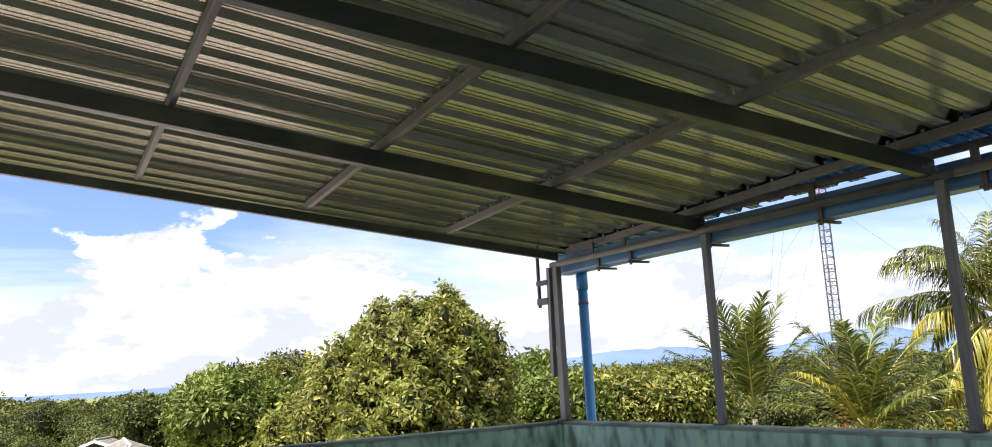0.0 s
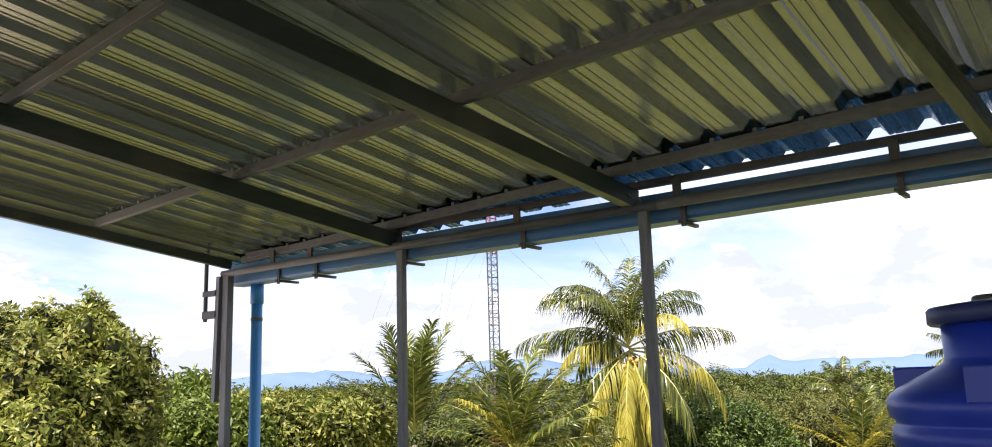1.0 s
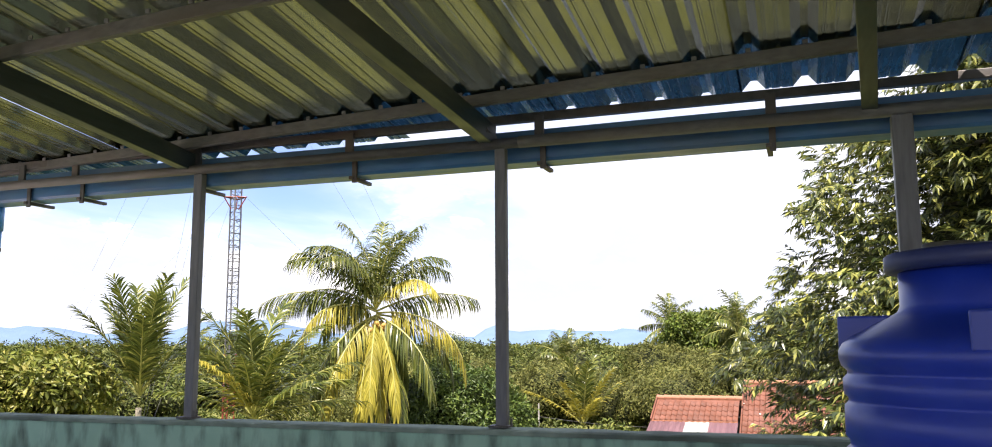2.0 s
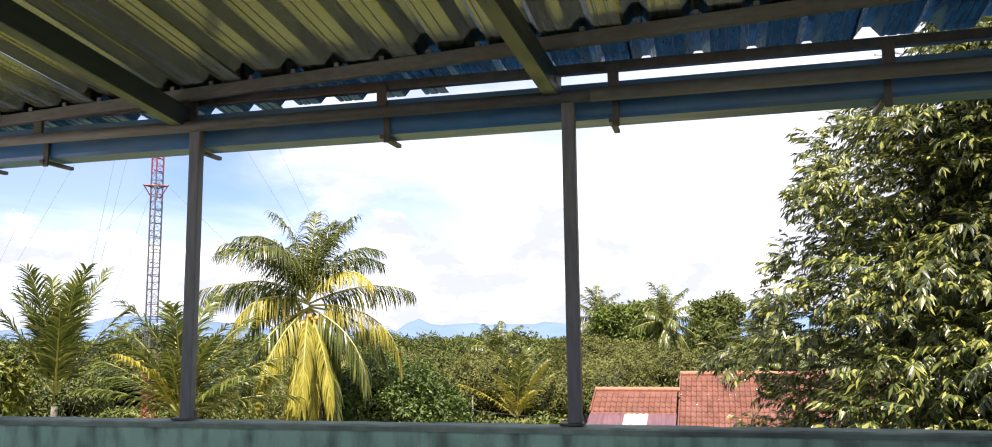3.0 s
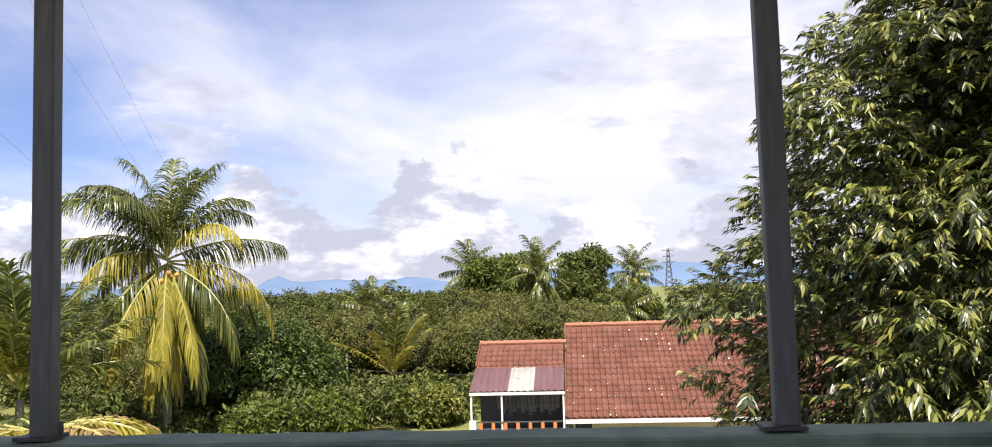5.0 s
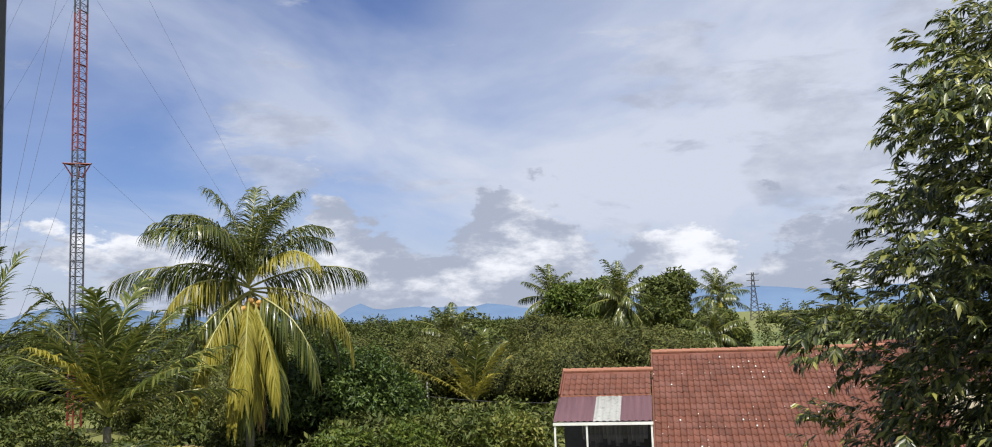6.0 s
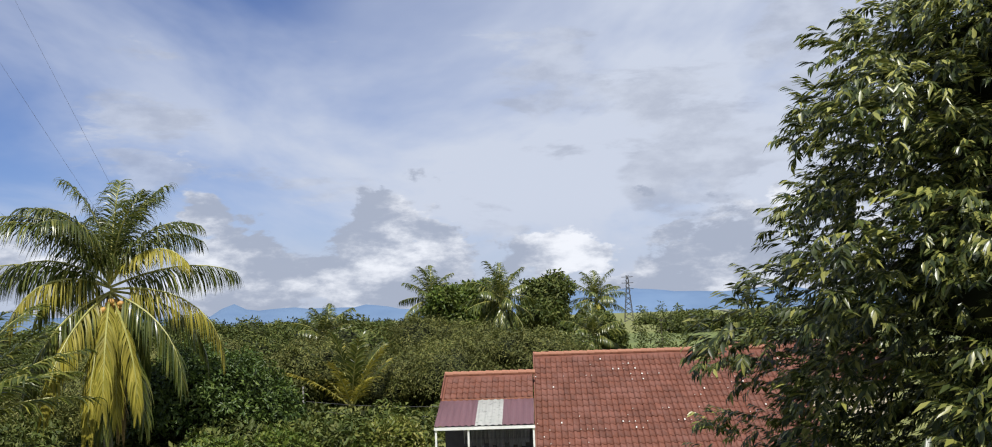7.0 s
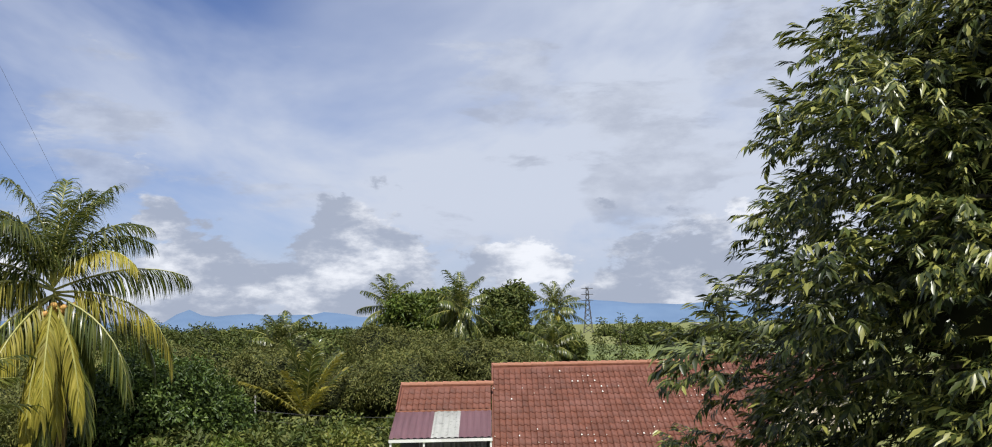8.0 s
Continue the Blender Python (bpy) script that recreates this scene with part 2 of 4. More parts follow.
M_FIELD = surface("rice_field", (0.085, 0.115, 0.022), (0.13, 0.15, 0.034), 0.25, 0.95, 0.0, 0.2, (1, 0.2, 1), 0.9)
# the blue is distance haze, put into the hills' base colour
M_HILL = surface("far_hill_haze_blue", (0.105, 0.16, 0.26), (0.13, 0.19, 0.29), 0.01, 1.0, 0.0, 0.0, spec=0.0)
M_MASTW = surface("pale_mast_steel", (0.07, 0.07, 0.08), (0.12, 0.12, 0.13), 4, 0.55, 0.2)
M_MASTR = surface("red_mast_steel", (0.17, 0.030, 0.022), (0.24, 0.046, 0.032), 4, 0.55)
M_NUT = surface("coconut_husk", (0.38, 0.20, 0.05), (0.55, 0.33, 0.09), 5, 0.6, piece=0.3)
L_DURIAN = foliage("durian_leaf", (0.018, 0.029, 0.008), (0.070, 0.090, 0.021), (0.32, 0.315, 0.08), 0.34, 0.24, gleam=0.45)
L_BROAD = foliage("broad_leaf", (0.0902, 0.1148, 0.0205), (0.1804, 0.2050, 0.0369), (0.3280, 0.3034, 0.0820), 0.42, 0.3)
L_WOOD = foliage("woodland_leaf", (0.042, 0.062, 0.011), (0.080, 0.102, 0.018), (0.145, 0.152, 0.034), 0.6, 0.15)
L_OLIVE = foliage("olive_leaf", (0.066, 0.078, 0.017), (0.112, 0.122, 0.027), (0.18, 0.172, 0.046), 0.6, 0.15)
L_DEEP = foliage("deep_green_leaf", (0.0354, 0.0631, 0.0137), (0.0694, 0.1091, 0.0214), (0.1389, 0.1837, 0.0391), 0.4, 0.2)
L_LIME = foliage("bright_green_leaf", (0.0603, 0.0981, 0.0139), (0.1076, 0.1509, 0.0223), (0.1894, 0.2150, 0.0418), 0.45, 0.25)
L_FROND = foliage("palm_green", (0.040, 0.060, 0.012), (0.105, 0.128, 0.024), (0.26, 0.25, 0.055), 0.32, 0.36, gleam=0.5)
L_YELLOW = foliage("palm_yellow", (0.2132, 0.2050, 0.0287), (0.3444, 0.2952, 0.0410), (0.4428, 0.3772, 0.0820), 0.42, 0.35)
L_DRY = foliage("palm_dry", (0.1476, 0.0984, 0.0410), (0.2460, 0.1722, 0.0738), (0.3280, 0.2542, 0.1230), 0.7, 0.2)
# near-black twig colour: the shade inside the crowns is painted into it
M_TWIG_SHADE = surface("twigs_with_inner_shade", (0.016, 0.020, 0.009), (0.032, 0.036, 0.016), 3, 0.9, spec=0.1)
M_RACHIS = surface("palm_rib", (0.26, 0.26, 0.07), (0.36, 0.34, 0.10), 6, 0.5)


# ---------------------------------------------------------------- builders
def thing(name, label, category, at=(0, 0, 0), turn=0.0, group="", kind=""):
    ob = new(name)
    ob.matrix_basis = pose(*at, 0, 0, turn)
    return tagged(ob, label, category, group, kind)


def part(name, bm, material, parent=None, label="", smooth=False):
    """Links a bmesh as one mesh object, under a thing or a part."""
    me = bpy.data.meshes.new(name)
    bm.to_mesh(me)
    bm.free()
    me.materials.append(material)
    if smooth:
        me.shade_smooth()
    ob = new(name, me)
    ob.parent = parent
    return tagged(ob, label)


def again(ob, at=(0, 0, 0), turn=0.0, parent=None):
    """One more piece on the same mesh."""
    o = new(ob.name.split(".")[0], ob.data)
    o.matrix_basis = pose(*at, 0, 0, turn)
    o.parent = parent or ob.parent
    return o


def box(bm, c, s, bevel=0.0, m=None):
    r = bmesh.ops.create_cube(bm, size=1.0)
    vs = r["verts"]
    for v in vs:
        v.co = Vector((v.co.x * s[0] + c[0], v.co.y * s[1] + c[1], v.co.z * s[2] + c[2]))
    if bevel:
        es = list({e for v in vs for e in v.link_edges})
        vs = bmesh.ops.bevel(bm, geom=es, offset=bevel, segments=2, affect="EDGES", profile=0.5)["verts"]
    if m is not None:
        bmesh.ops.transform(bm, matrix=m, verts=list({v for v in vs}))
    return bm


def tube(bm, pts, radii, n=8, cap=True):
    """A tapered tube through the points."""
    rings = []
    pts = [Vector(p) for p in pts]
    for i, p in enumerate(pts):
        d = (pts[min(i + 1, len(pts) - 1)] - pts[max(i - 1, 0)]).normalized()
        side = d.cross(Vector((0, 0, 1)) if abs(d.z) < 0.95 else Vector((1, 0, 0))).normalized()
        other = d.cross(side)
        r = radii[i] if isinstance(radii, (list, tuple)) else radii
        rings.append([bm.verts.new(p + r * (math.cos(2 * math.pi * k / n) * side + math.sin(2 * math.pi * k / n) * other)) for k in range(n)])
    for a, b in zip(rings, rings[1:]):
        for k in range(n):
            bm.faces.new((a[k], a[(k + 1) % n], b[(k + 1) % n], b[k]))
    if cap:
        bm.faces.new(rings[0][::-1])
        bm.faces.new(rings[-1])
    return bm


def lathe(bm, profile, n=48):
    rings = [[bm.verts.new((r * math.cos(2 * math.pi * k / n), r * math.sin(2 * math.pi * k / n), z)) for k in range(n)] for r, z in profile]
    for a, b in zip(rings, rings[1:]):
        for k in range(n):
            bm.faces.new((a[k], a[(k + 1) % n], b[(k + 1) % n], b[k]))
    bm.faces.new(rings[0][::-1])
    bm.faces.new(rings[-1])
    return bm


def beam(bm, p, q, w, h, bevel=0.004, lip=0.0):
    """A bar from p to q, w wide and h high; with lip, an open channel that shows its folded edges."""
    p, q = Vector(p), Vector(q)
    m = Matrix.Translation((p + q) / 2) @ (q - p).to_track_quat("X", "Z").to_matrix().to_4x4()
    length = (q - p).length
    if not lip:
        return box(bm, (0, 0, 0), (length, w, h), bevel, m)
    t = 0.004
    box(bm, (0, -w / 2 + t / 2, 0), (length, t, h), 0, m)
    box(bm, (0, t / 2, h / 2 - t / 2), (length, w - t, t), 0, m)
    box(bm, (0, t / 2, -h / 2 + t / 2), (length, w - t, t), 0, m)
    box(bm, (0, w / 2 - t / 2, h / 2 - t - lip / 2), (length, t, lip), 0, m)
    box(bm, (0, w / 2 - t / 2, -h / 2 + t + lip / 2), (length, t, lip), 0, m)
    return bm


rng = np.random.default_rng(7)


def unit(v):
    return v / np.maximum(np.linalg.norm(v, axis=-1, keepdims=True), 1e-9)


def frames_of(fwd, upv):
    """Turns whose x runs along fwd and whose z leans to upv."""
    x = unit(fwd)
    y = unit(np.cross(upv, x))
    z = np.cross(x, y)
    return np.stack([x, y, z], axis=-1)


def scatter(tv, tf, turns, places, sizes):
    """Copies of a small triangle mesh at many places, as one pair of arrays."""
    v = np.einsum("nij,vj->nvi", turns, tv) * np.asarray(sizes)[:, None, None] + places[:, None, :]
    f = tf[None, :, :] + (np.arange(len(places)) * len(tv))[:, None, None]
    return v.reshape(-1, 3), f.reshape(-1, 3)


def joined(*pairs):
    vs, fs, k = [], [], 0
    for v, f in pairs:
        vs.append(v)
        fs.append(f + k)
        k += len(v)
    return np.concatenate(vs), np.concatenate(fs)


def leaf_object(name, v, f, material, parent=None, label=""):
    me = bpy.data.meshes.new(name)
    me.vertices.add(len(v))
    me.vertices.foreach_set("co", v.astype(np.float32).ravel())
    me.loops.add(len(f) * 3)
    me.loops.foreach_set("vertex_index", f.astype(np.int32).ravel())
    me.polygons.add(len(f))
    me.polygons.foreach_set("loop_start", np.arange(0, len(f) * 3, 3, dtype=np.int32))
    me.polygons.foreach_set("loop_total", np.full(len(f), 3, dtype=np.int32))
    me.update(calc_edges=True)
    me.materials.append(material)
    ob = new(name, me)
    ob.parent = parent
    return tagged(ob, label)


def leaf(length=1.0, width=0.28, fold=0.06, droop=0.15):
    v = np.array([(0, 0, 0), (0.4 * length, width / 2, fold - 0.2 * droop), (0.5 * length, 0, -0.3 * droop), (0.4 * length, -width / 2, fold - 0.2 * droop), (length, 0, -droop)], float)
    f = np.array([(0, 2, 1), (0, 3, 2), (1, 2, 4), (2, 3, 4)])
    return v, f


def random_dirs(n, zmin=-1.0):
    z = rng.uniform(zmin, 1, n)
    a = rng.uniform(0, 2 * np.pi, n)
    r = np.sqrt(1 - z * z)
    return np.stack([r * np.cos(a), r * np.sin(a), z], -1)


def flat_leaf(length, width, fold, droop):
    return np.array([(0, 0, 0), (0.45 * length, width / 2, fold), (length, 0, -droop), (0.45 * length, -width / 2, fold)], float), np.array([(0, 3, 2), (0, 2, 1)])


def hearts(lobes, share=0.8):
    """Hearts of twigs and inner leaves, whose dark colour paints a crown's inner shade: lumpy low bodies well inside
    each lobe.
    """
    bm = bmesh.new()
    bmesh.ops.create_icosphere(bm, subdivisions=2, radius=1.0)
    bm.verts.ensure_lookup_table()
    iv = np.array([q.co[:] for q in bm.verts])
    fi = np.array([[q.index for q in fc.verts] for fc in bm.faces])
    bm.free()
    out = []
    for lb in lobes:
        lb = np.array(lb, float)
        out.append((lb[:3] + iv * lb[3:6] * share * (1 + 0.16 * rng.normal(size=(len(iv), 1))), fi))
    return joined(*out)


def tuft(n, radius, length, width, lift=0.3, cheap=False):
    """A handful of leaves round a twig's end."""
    d = random_dirs(n, -0.4)
    turns = frames_of(d * np.array([1, 1, 0.35]), np.array([[0, 0, 1.0]]) + 0.75 * random_dirs(n))
    lv, lf = (flat_leaf if cheap else leaf)(length, width, 0.08 * length, 0.2 * length)
    return scatter(lv, lf, turns, d * radius * rng.uniform(0.1, 1, (n, 1)) + np.array([0, 0, lift * radius]), rng.uniform(0.7, 1.2, n))


def spray(n, twig, length, width):
    """A drooping twig with leaves hanging to both sides of it."""
    s = np.linspace(0.15, 1, n)
    place = np.stack([twig * s, 0 * s, -0.18 * twig * s ** 2], -1)
    side = np.where(np.arange(n) % 2, 1.0, -1.0)
    fwd = np.stack([0.75 + 0 * s, side * rng.uniform(0.4, 0.75, n), -0.28 - 0.65 * s * rng.uniform(0.5, 1.3, n)], -1)
    turns = frames_of(fwd + 0.30 * random_dirs(n), np.array([[0.15, 0.0, 1.0]]) + 0.45 * random_dirs(n))
    lv, lf = leaf(length, width, 0.12 * width, 0.14 * length)
    return scatter(lv, lf, turns, place, rng.uniform(0.75, 1.15, n))


def lobes_crown(lobes, density, tufts, size=1.0, inside=0.25):
    """Tufts over the skins of several lobes (x, y, z, rx, ry, rz), some deeper in, none where another lobe covers it deeply."""
    out = []
    arr = np.array(lobes, float)
    for i, lb in enumerate(arr):
        c, r = lb[:3], lb[3:6]
        area = 4 * np.pi * ((r[0] * r[1]) ** 1.6 / 3 + 2 * (r[0] * r[2]) ** 1.6 / 3) ** (1 / 1.6)
        n = max(6, int(area * density))
        d = random_dirs(n, -0.35)
        depth = np.where(rng.random(n) < inside, rng.uniform(0.55, 0.9, n), rng.uniform(0.88, 1.1, n))
        wob = np.array([noise.noise(Vector(q * 2.3 + c * 0.37)) for q in d])
        p = c + d * r * (depth * (1 + 0.22 * wob))[:, None]
        keep = np.ones(n, bool)
        for j, o in enumerate(arr):
            if j != i:
                keep &= (((p - o[:3]) / o[3:6]) ** 2).sum(-1) > 0.55
        p, d = p[keep], d[keep]
        turns = frames_of(random_dirs(len(d)), d + np.array([0, 0, 0.45]))
        pick = rng.integers(0, len(tufts), len(p))
        for k, (tv, tf) in enumerate(tufts):
            sel = pick == k
            if sel.any():
                out.append(scatter(tv, tf, turns[sel], p[sel], size * rng.uniform(0.75, 1.3, sel.sum())))
    return joined(*out)


def random_lobes(w, h, n, base=0.0):
    """Lobes that make up an uneven crown of width w and height h over its foot."""
    res = [(0, 0, base + h * 0.5, w * 0.33, w * 0.33, h * 0.42)]
    for k in range(n):
        a, q = rng.uniform(0, 2 * np.pi), rng.uniform(0.15, 0.42) * w
        zz = base + h * rng.uniform(0.22, 0.85)
        r = w * rng.uniform(0.13, 0.24)
        res.append((q * math.cos(a), q * math.sin(a), zz, r, r, r * rng.uniform(0.7, 1.0)))
    return res


def trunk_mesh(bm, height, r, limbs, spread, lean=0.0):
    """A tapered trunk with limbs."""
    pts = [(lean * (i / 6) ** 1.5 * height + 0.05 * r * math.sin(i * 2.1), 0.4 * r * math.sin(i * 1.7), height * i / 6) for i in range(7)]
    tube(bm, pts, [r * (1.25 - 0.2 * min(i, 1) - 0.15 * i) if i < 6 else r * 0.18 for i in range(7)], 10)
    for k in range(limbs):
        a = k * 2.4
        i = 2 + k % 4
        p = Vector(pts[i])
        ln = spread * (0.65 + 0.35 * math.sin(k * 5.1) ** 2)
        d = Vector((math.cos(a), math.sin(a), 0.55))
        tube(bm, [p, p + d * ln * 0.35 + Vector((0, 0, 0.04 * ln)), p + d * ln * 0.7, p + d * ln + Vector((0, 0, 0.1 * ln))], [r * 0.42, r * 0.3, r * 0.18, r * 0.05], 6)
    return bm


# ---------------------------------------------------------------- terrace
GROUND = -5.0
PX, PY = 6.1, 7.6          # the lines of the east and north parapets
PTOP = 1.15


def sheet_z(x):
    """Height of the roof sheet's underside."""
    return 2.957 + 0.118 * (6.15 - x)


def wall_piece(name, lo, hi, material, label, category="wall", bevel=0.008):
    bm = box(bmesh.new(), [(a + b) / 2 for a, b in zip(lo, hi)], [b - a for a, b in zip(lo, hi)], bevel)
    return tagged(part(name, bm, material), label, category, kind="structure")


wall_piece("floor", (-4.2, -4.4, -0.2), (6.25, 7.8, 0.0), M_FLOOR, "bare grey concrete terrace floor", "floor")
east = wall_piece("wall_east", (6.03, -4.2, -5.0), (6.19, 7.58, PTOP - 0.03), M_PARAPET, "stained green plastered terrace parapet", "parapet")
north = wall_piece("wall_north", (-4.2, 7.6, -5.0), (6.03, 7.75, PTOP - 0.03), M_PARAPET, "stained green plastered terrace parapet", "parapet")
wall_piece("wall_corner", (6.0, 7.56, -5.0), (6.24, 7.79, PTOP - 0.03), M_PARAPET, "green plastered corner pier of the parapet", "pillar")
# two unseen walls close the terrace; the west one stays low for sky light
wall_piece("wall_west", (-4.4, -4.2, -5.0), (-4.2, 7.75, 1.12), M_UNSEEN_WALL, "unseen low wall added behind the terrace, lets sky light in", "parapet")
wall_piece("wall_south", (-4.4, -4.4, -5.0), (6.19, -4.2, 3.0), M_UNSEEN_WALL, "unseen plain wall added beside the terrace", "wall")


def cap(name, p, q, w):
    """A rough mortar cap, uneven along its edges."""
    bm = bmesh.new()
    p, q = Vector(p), Vector(q)
    d = (q - p).normalized()
    s = Vector((-d.y, d.x, 0))
    n = max(2, int((q - p).length / 0.06))
    rows = []
    for i in range(n + 1):
        c = p + (q - p) * i / n
        j1, j2, j3 = (0.006 * noise.noise(Vector((i * 0.35, k * 9.1, 1.3))) for k in range(3))
        rows.append([bm.verts.new(c + s * o + Vector((0, 0, z))) for o, z in ((-w / 2 + j1, -0.03), (-w / 2 + j1, -0.008 + j2), (-w / 2 + 0.014, j3), (w / 2 - 0.014, j1), (w / 2 + j2, -0.008), (w / 2 + j2, -0.03))])
    for a, b in zip(rows, rows[1:]):
        for k in range(6):
            bm.faces.new((a[k], b[k], b[(k + 1) % 6], a[(k + 1) % 6]))
    bm.faces.new(rows[0])
    bm.faces.new(rows[-1][::-1])
    return tagged(part(name, bm, M_CAP), "dark mossy mortar cap along the parapet", "parapet cap", kind="structure")


cap("trim_east", (6.11, -4.2, PTOP + 0.0), (6.11, 7.55, PTOP + 0.0), 0.185)
cap("trim_north", (-4.2, 7.675, PTOP + 0.0), (5.99, 7.675, PTOP + 0.0), 0.175)
cap("trim_corner", (5.99, 7.675, PTOP + 0.002), (6.25, 7.675, PTOP + 0.002), 0.25)


def post(name, x, y, w, z0, z1, label):
    t = thing(name, label, "post", (x, y, z0), group="posts on the east parapet")
    part("shaft", box(bmesh.new(), (0, 0, (z1 - z0) / 2), (w * 0.8, w, z1 - z0), 0.006), M_POST, t)
    part("base_plate", box(bmesh.new(), (0.0, 0.012, 0.006), (w + 0.03, w + 0.05, 0.012), 0.002), M_DARK, t, "dark steel base plate")
    bm = tube(bmesh.new(), [(0.0, -w / 2 - 0.018, 0.012), (0.0, -w / 2 - 0.018, 0.05)], 0.007, 8)
    part("anchor_bolt", bm, M_DARK, t)
    return t


for yy in (5.4, 3.285, -1.0, -3.1):
    post("roof_post", PX, yy, 0.066, PTOP + 0.006, 2.742, "slim grey galvanised roof post on the parapet")
post("roof_post", PX, 1.16, 0.10, PTOP + 0.006, 2.742, "broader grey steel roof post beside the water tank")
post("corner_post", PX, 7.6, 0.085, PTOP + 0.006, 2.80, "grey steel corner post of the roof")

# long members of the roof frame
rf = tagged(new("roof_frame"), "weathered steel frame under the terrace roof", "roof frame", kind="structure")
bm = tube(bmesh.new(), [(6.085, 7.66, 2.775), (6.085, 3.15, 2.770)], 0.032, 12)
tube(bm, [(6.088, 3.17, 2.772), (6.088, -4.1, 2.768)], 0.036, 12)
part("edge_beam", bm, M_GALV, rf, "weathered round steel pipe", True)
part("eave_rail", beam(bmesh.new(), (6.16, 7.4, 2.930), (6.16, -4.1, 2.930), 0.05, 0.05), M_DARK, rf, "dark steel rail under the sheet ends")
part("end_rafter", beam(bmesh.new(), (6.12, 7.6, 2.86), (-4.1, 7.6, 2.86 + 0.108 * 10.22), 0.05, 0.085), M_RAFTER, rf)
for yy, dy in ((5.5, 0.03), (3.36, 0.12), (1.30, 0.12), (-0.9, 0.12), (-3.1, 0.12)):
    p, q = (6.12, yy, sheet_z(6.12) - 0.132), (-4.1, yy + dy * 6, sheet_z(-4.1) - 0.132)
    part("rafter", beam(bmesh.new(), p, q, 0.078, 0.120), M_RAFTER, rf, "dark green painted steel channel")
    bm = tube(bmesh.new(), [(6.16, yy, sheet_z(6.16) - 0.14), (5.98, yy, sheet_z(5.98) - 0.14)], 0.035, 10)
    part("rafter_shoe", bm, M_GALV, rf)


def purlin_x(k, y):
    x0, skew = ((5.815, 0.098), (4.45, 0.08), (3.01, 0.08), (1.655, 0.062), (0.28, 0.09), (-1.06, 0.09), (-2.4, 0.09), (-3.7, 0.09))[k]
    return x0 + skew * (y - 3.3)


for k in range(8):
    bm = bmesh.new()
    ya, yb = 7.56, -4.1
    p, q = Vector((purlin_x(k, ya), ya, 0)), Vector((purlin_x(k, yb), yb, 0))
    p.z, q.z = sheet_z(p.x) - 0.036, sheet_z(q.x) - 0.036
    beam(bm, p, q, 0.042, 0.066)
    part("purlin", bm, M_GALV, rf, "weathered grey steel purlin")

# corrugated roof sheets, each with four ribs
PITCH = 0.26


def rib_profile(y0, count):
    pts = []
    for i in range(count):
        y = y0 + i * PITCH
        pts += [(y, 0), (y + 0.052, 0), (y + 0.056, 0.004), (y + 0.064, 0.004), (y + 0.068, 0), (y + 0.106, 0), (y + 0.110, 0.004), (y + 0.118, 0.004), (y + 0.122, 0), (y + 0.140, 0), (y + 0.182, 0.052), (y + 0.216, 0.052)]
    pts += [(y0 + count * PITCH, 0), (y0 + count * PITCH + 0.012, 0)]
    return pts


y_sheet, k = -4.318, 0
while y_sheet < 7.5:
    bm = bmesh.new()
    prof = rib_profile(0, 4)
    lift = 0.006 * (k % 2)
    edge = purlin_x(0, y_sheet + 0.5) + 0.075
    xs = [edge, 5.2, 3.6, 2.0, 0.4, -1.2, -2.8, -4.38]
    rows = []
    for i, x in enumerate(xs):
        sag = 0.006 * noise.noise(Vector((x * 0.8, y_sheet, 2.0)))
        end = 0.02 * noise.noise(Vector((y_sheet * 3, 1, 5))) if i == 0 else 0.0
        rows.append([bm.verts.new((x + end, y_sheet + py, sheet_z(x + end) + pz + lift + sag + 0.003 * noise.noise(Vector((x, y_sheet + py, 0))))) for py, pz in prof])
    for a, b in zip(rows, rows[1:]):
        for j in range(len(prof) - 1):
            bm.faces.new((a[j], a[j + 1], b[j + 1], b[j]))
    ret = bmesh.ops.solidify(bm, geom=bm.faces[:], thickness=-0.0012)
    ob = part("ceiling_sheet", bm, M_SHEET)
    ob.name = "ceiling"
    tagged(ob, "ribbed zinc roof sheet seen from below", "roof sheet", "sheets of the terrace roof", "structure")
    # the blue eave sheet that carries the roof on over the gutter
    bm = bmesh.new()
    tip = 6.34 + 0.07 * (y_sheet - 3.3) + 0.03 * noise.noise(Vector((y_sheet * 3, 1, 5)))
    rows = [[bm.verts.new((x, y_sheet + py, sheet_z(x) + pz + lift + 0.007)) for py, pz in prof] for x in (edge - 0.12, (edge + tip) / 2, tip)]
    for a, b in zip(rows, rows[1:]):
        for j in range(len(prof) - 1):
            bm.faces.new((a[j], a[j + 1], b[j + 1], b[j]))
    bmesh.ops.solidify(bm, geom=bm.faces[:], thickness=-0.0012)
    ob = part("ceiling_eave_sheet", bm, M_EAVE)
    ob.name = "ceiling_eave"
    tagged(ob, "ribbed blue eave sheet over the gutter", "roof sheet", "eave sheets of the terrace roof", "structure")
    y_sheet += 4 * PITCH
    k += 1

# sheet clips where ribs cross purlins
clip = part("sheet_clip", box(bmesh.new(), (0, 0, 0.004), (0.010, 0.026, 0.022), 0.003), M_POST, rf, "small steel sheet clip")
first = True
yy = -4.318 + 0.198
while yy < 7.4:
    for k in (0, 1):
        x = purlin_x(k, yy) - 0.031
        at = (x, yy, sheet_z(x) - 0.004)
        if first:
            clip.matrix_basis, first = pose(*at), False
        else:
            again(clip, at)
    yy += PITCH

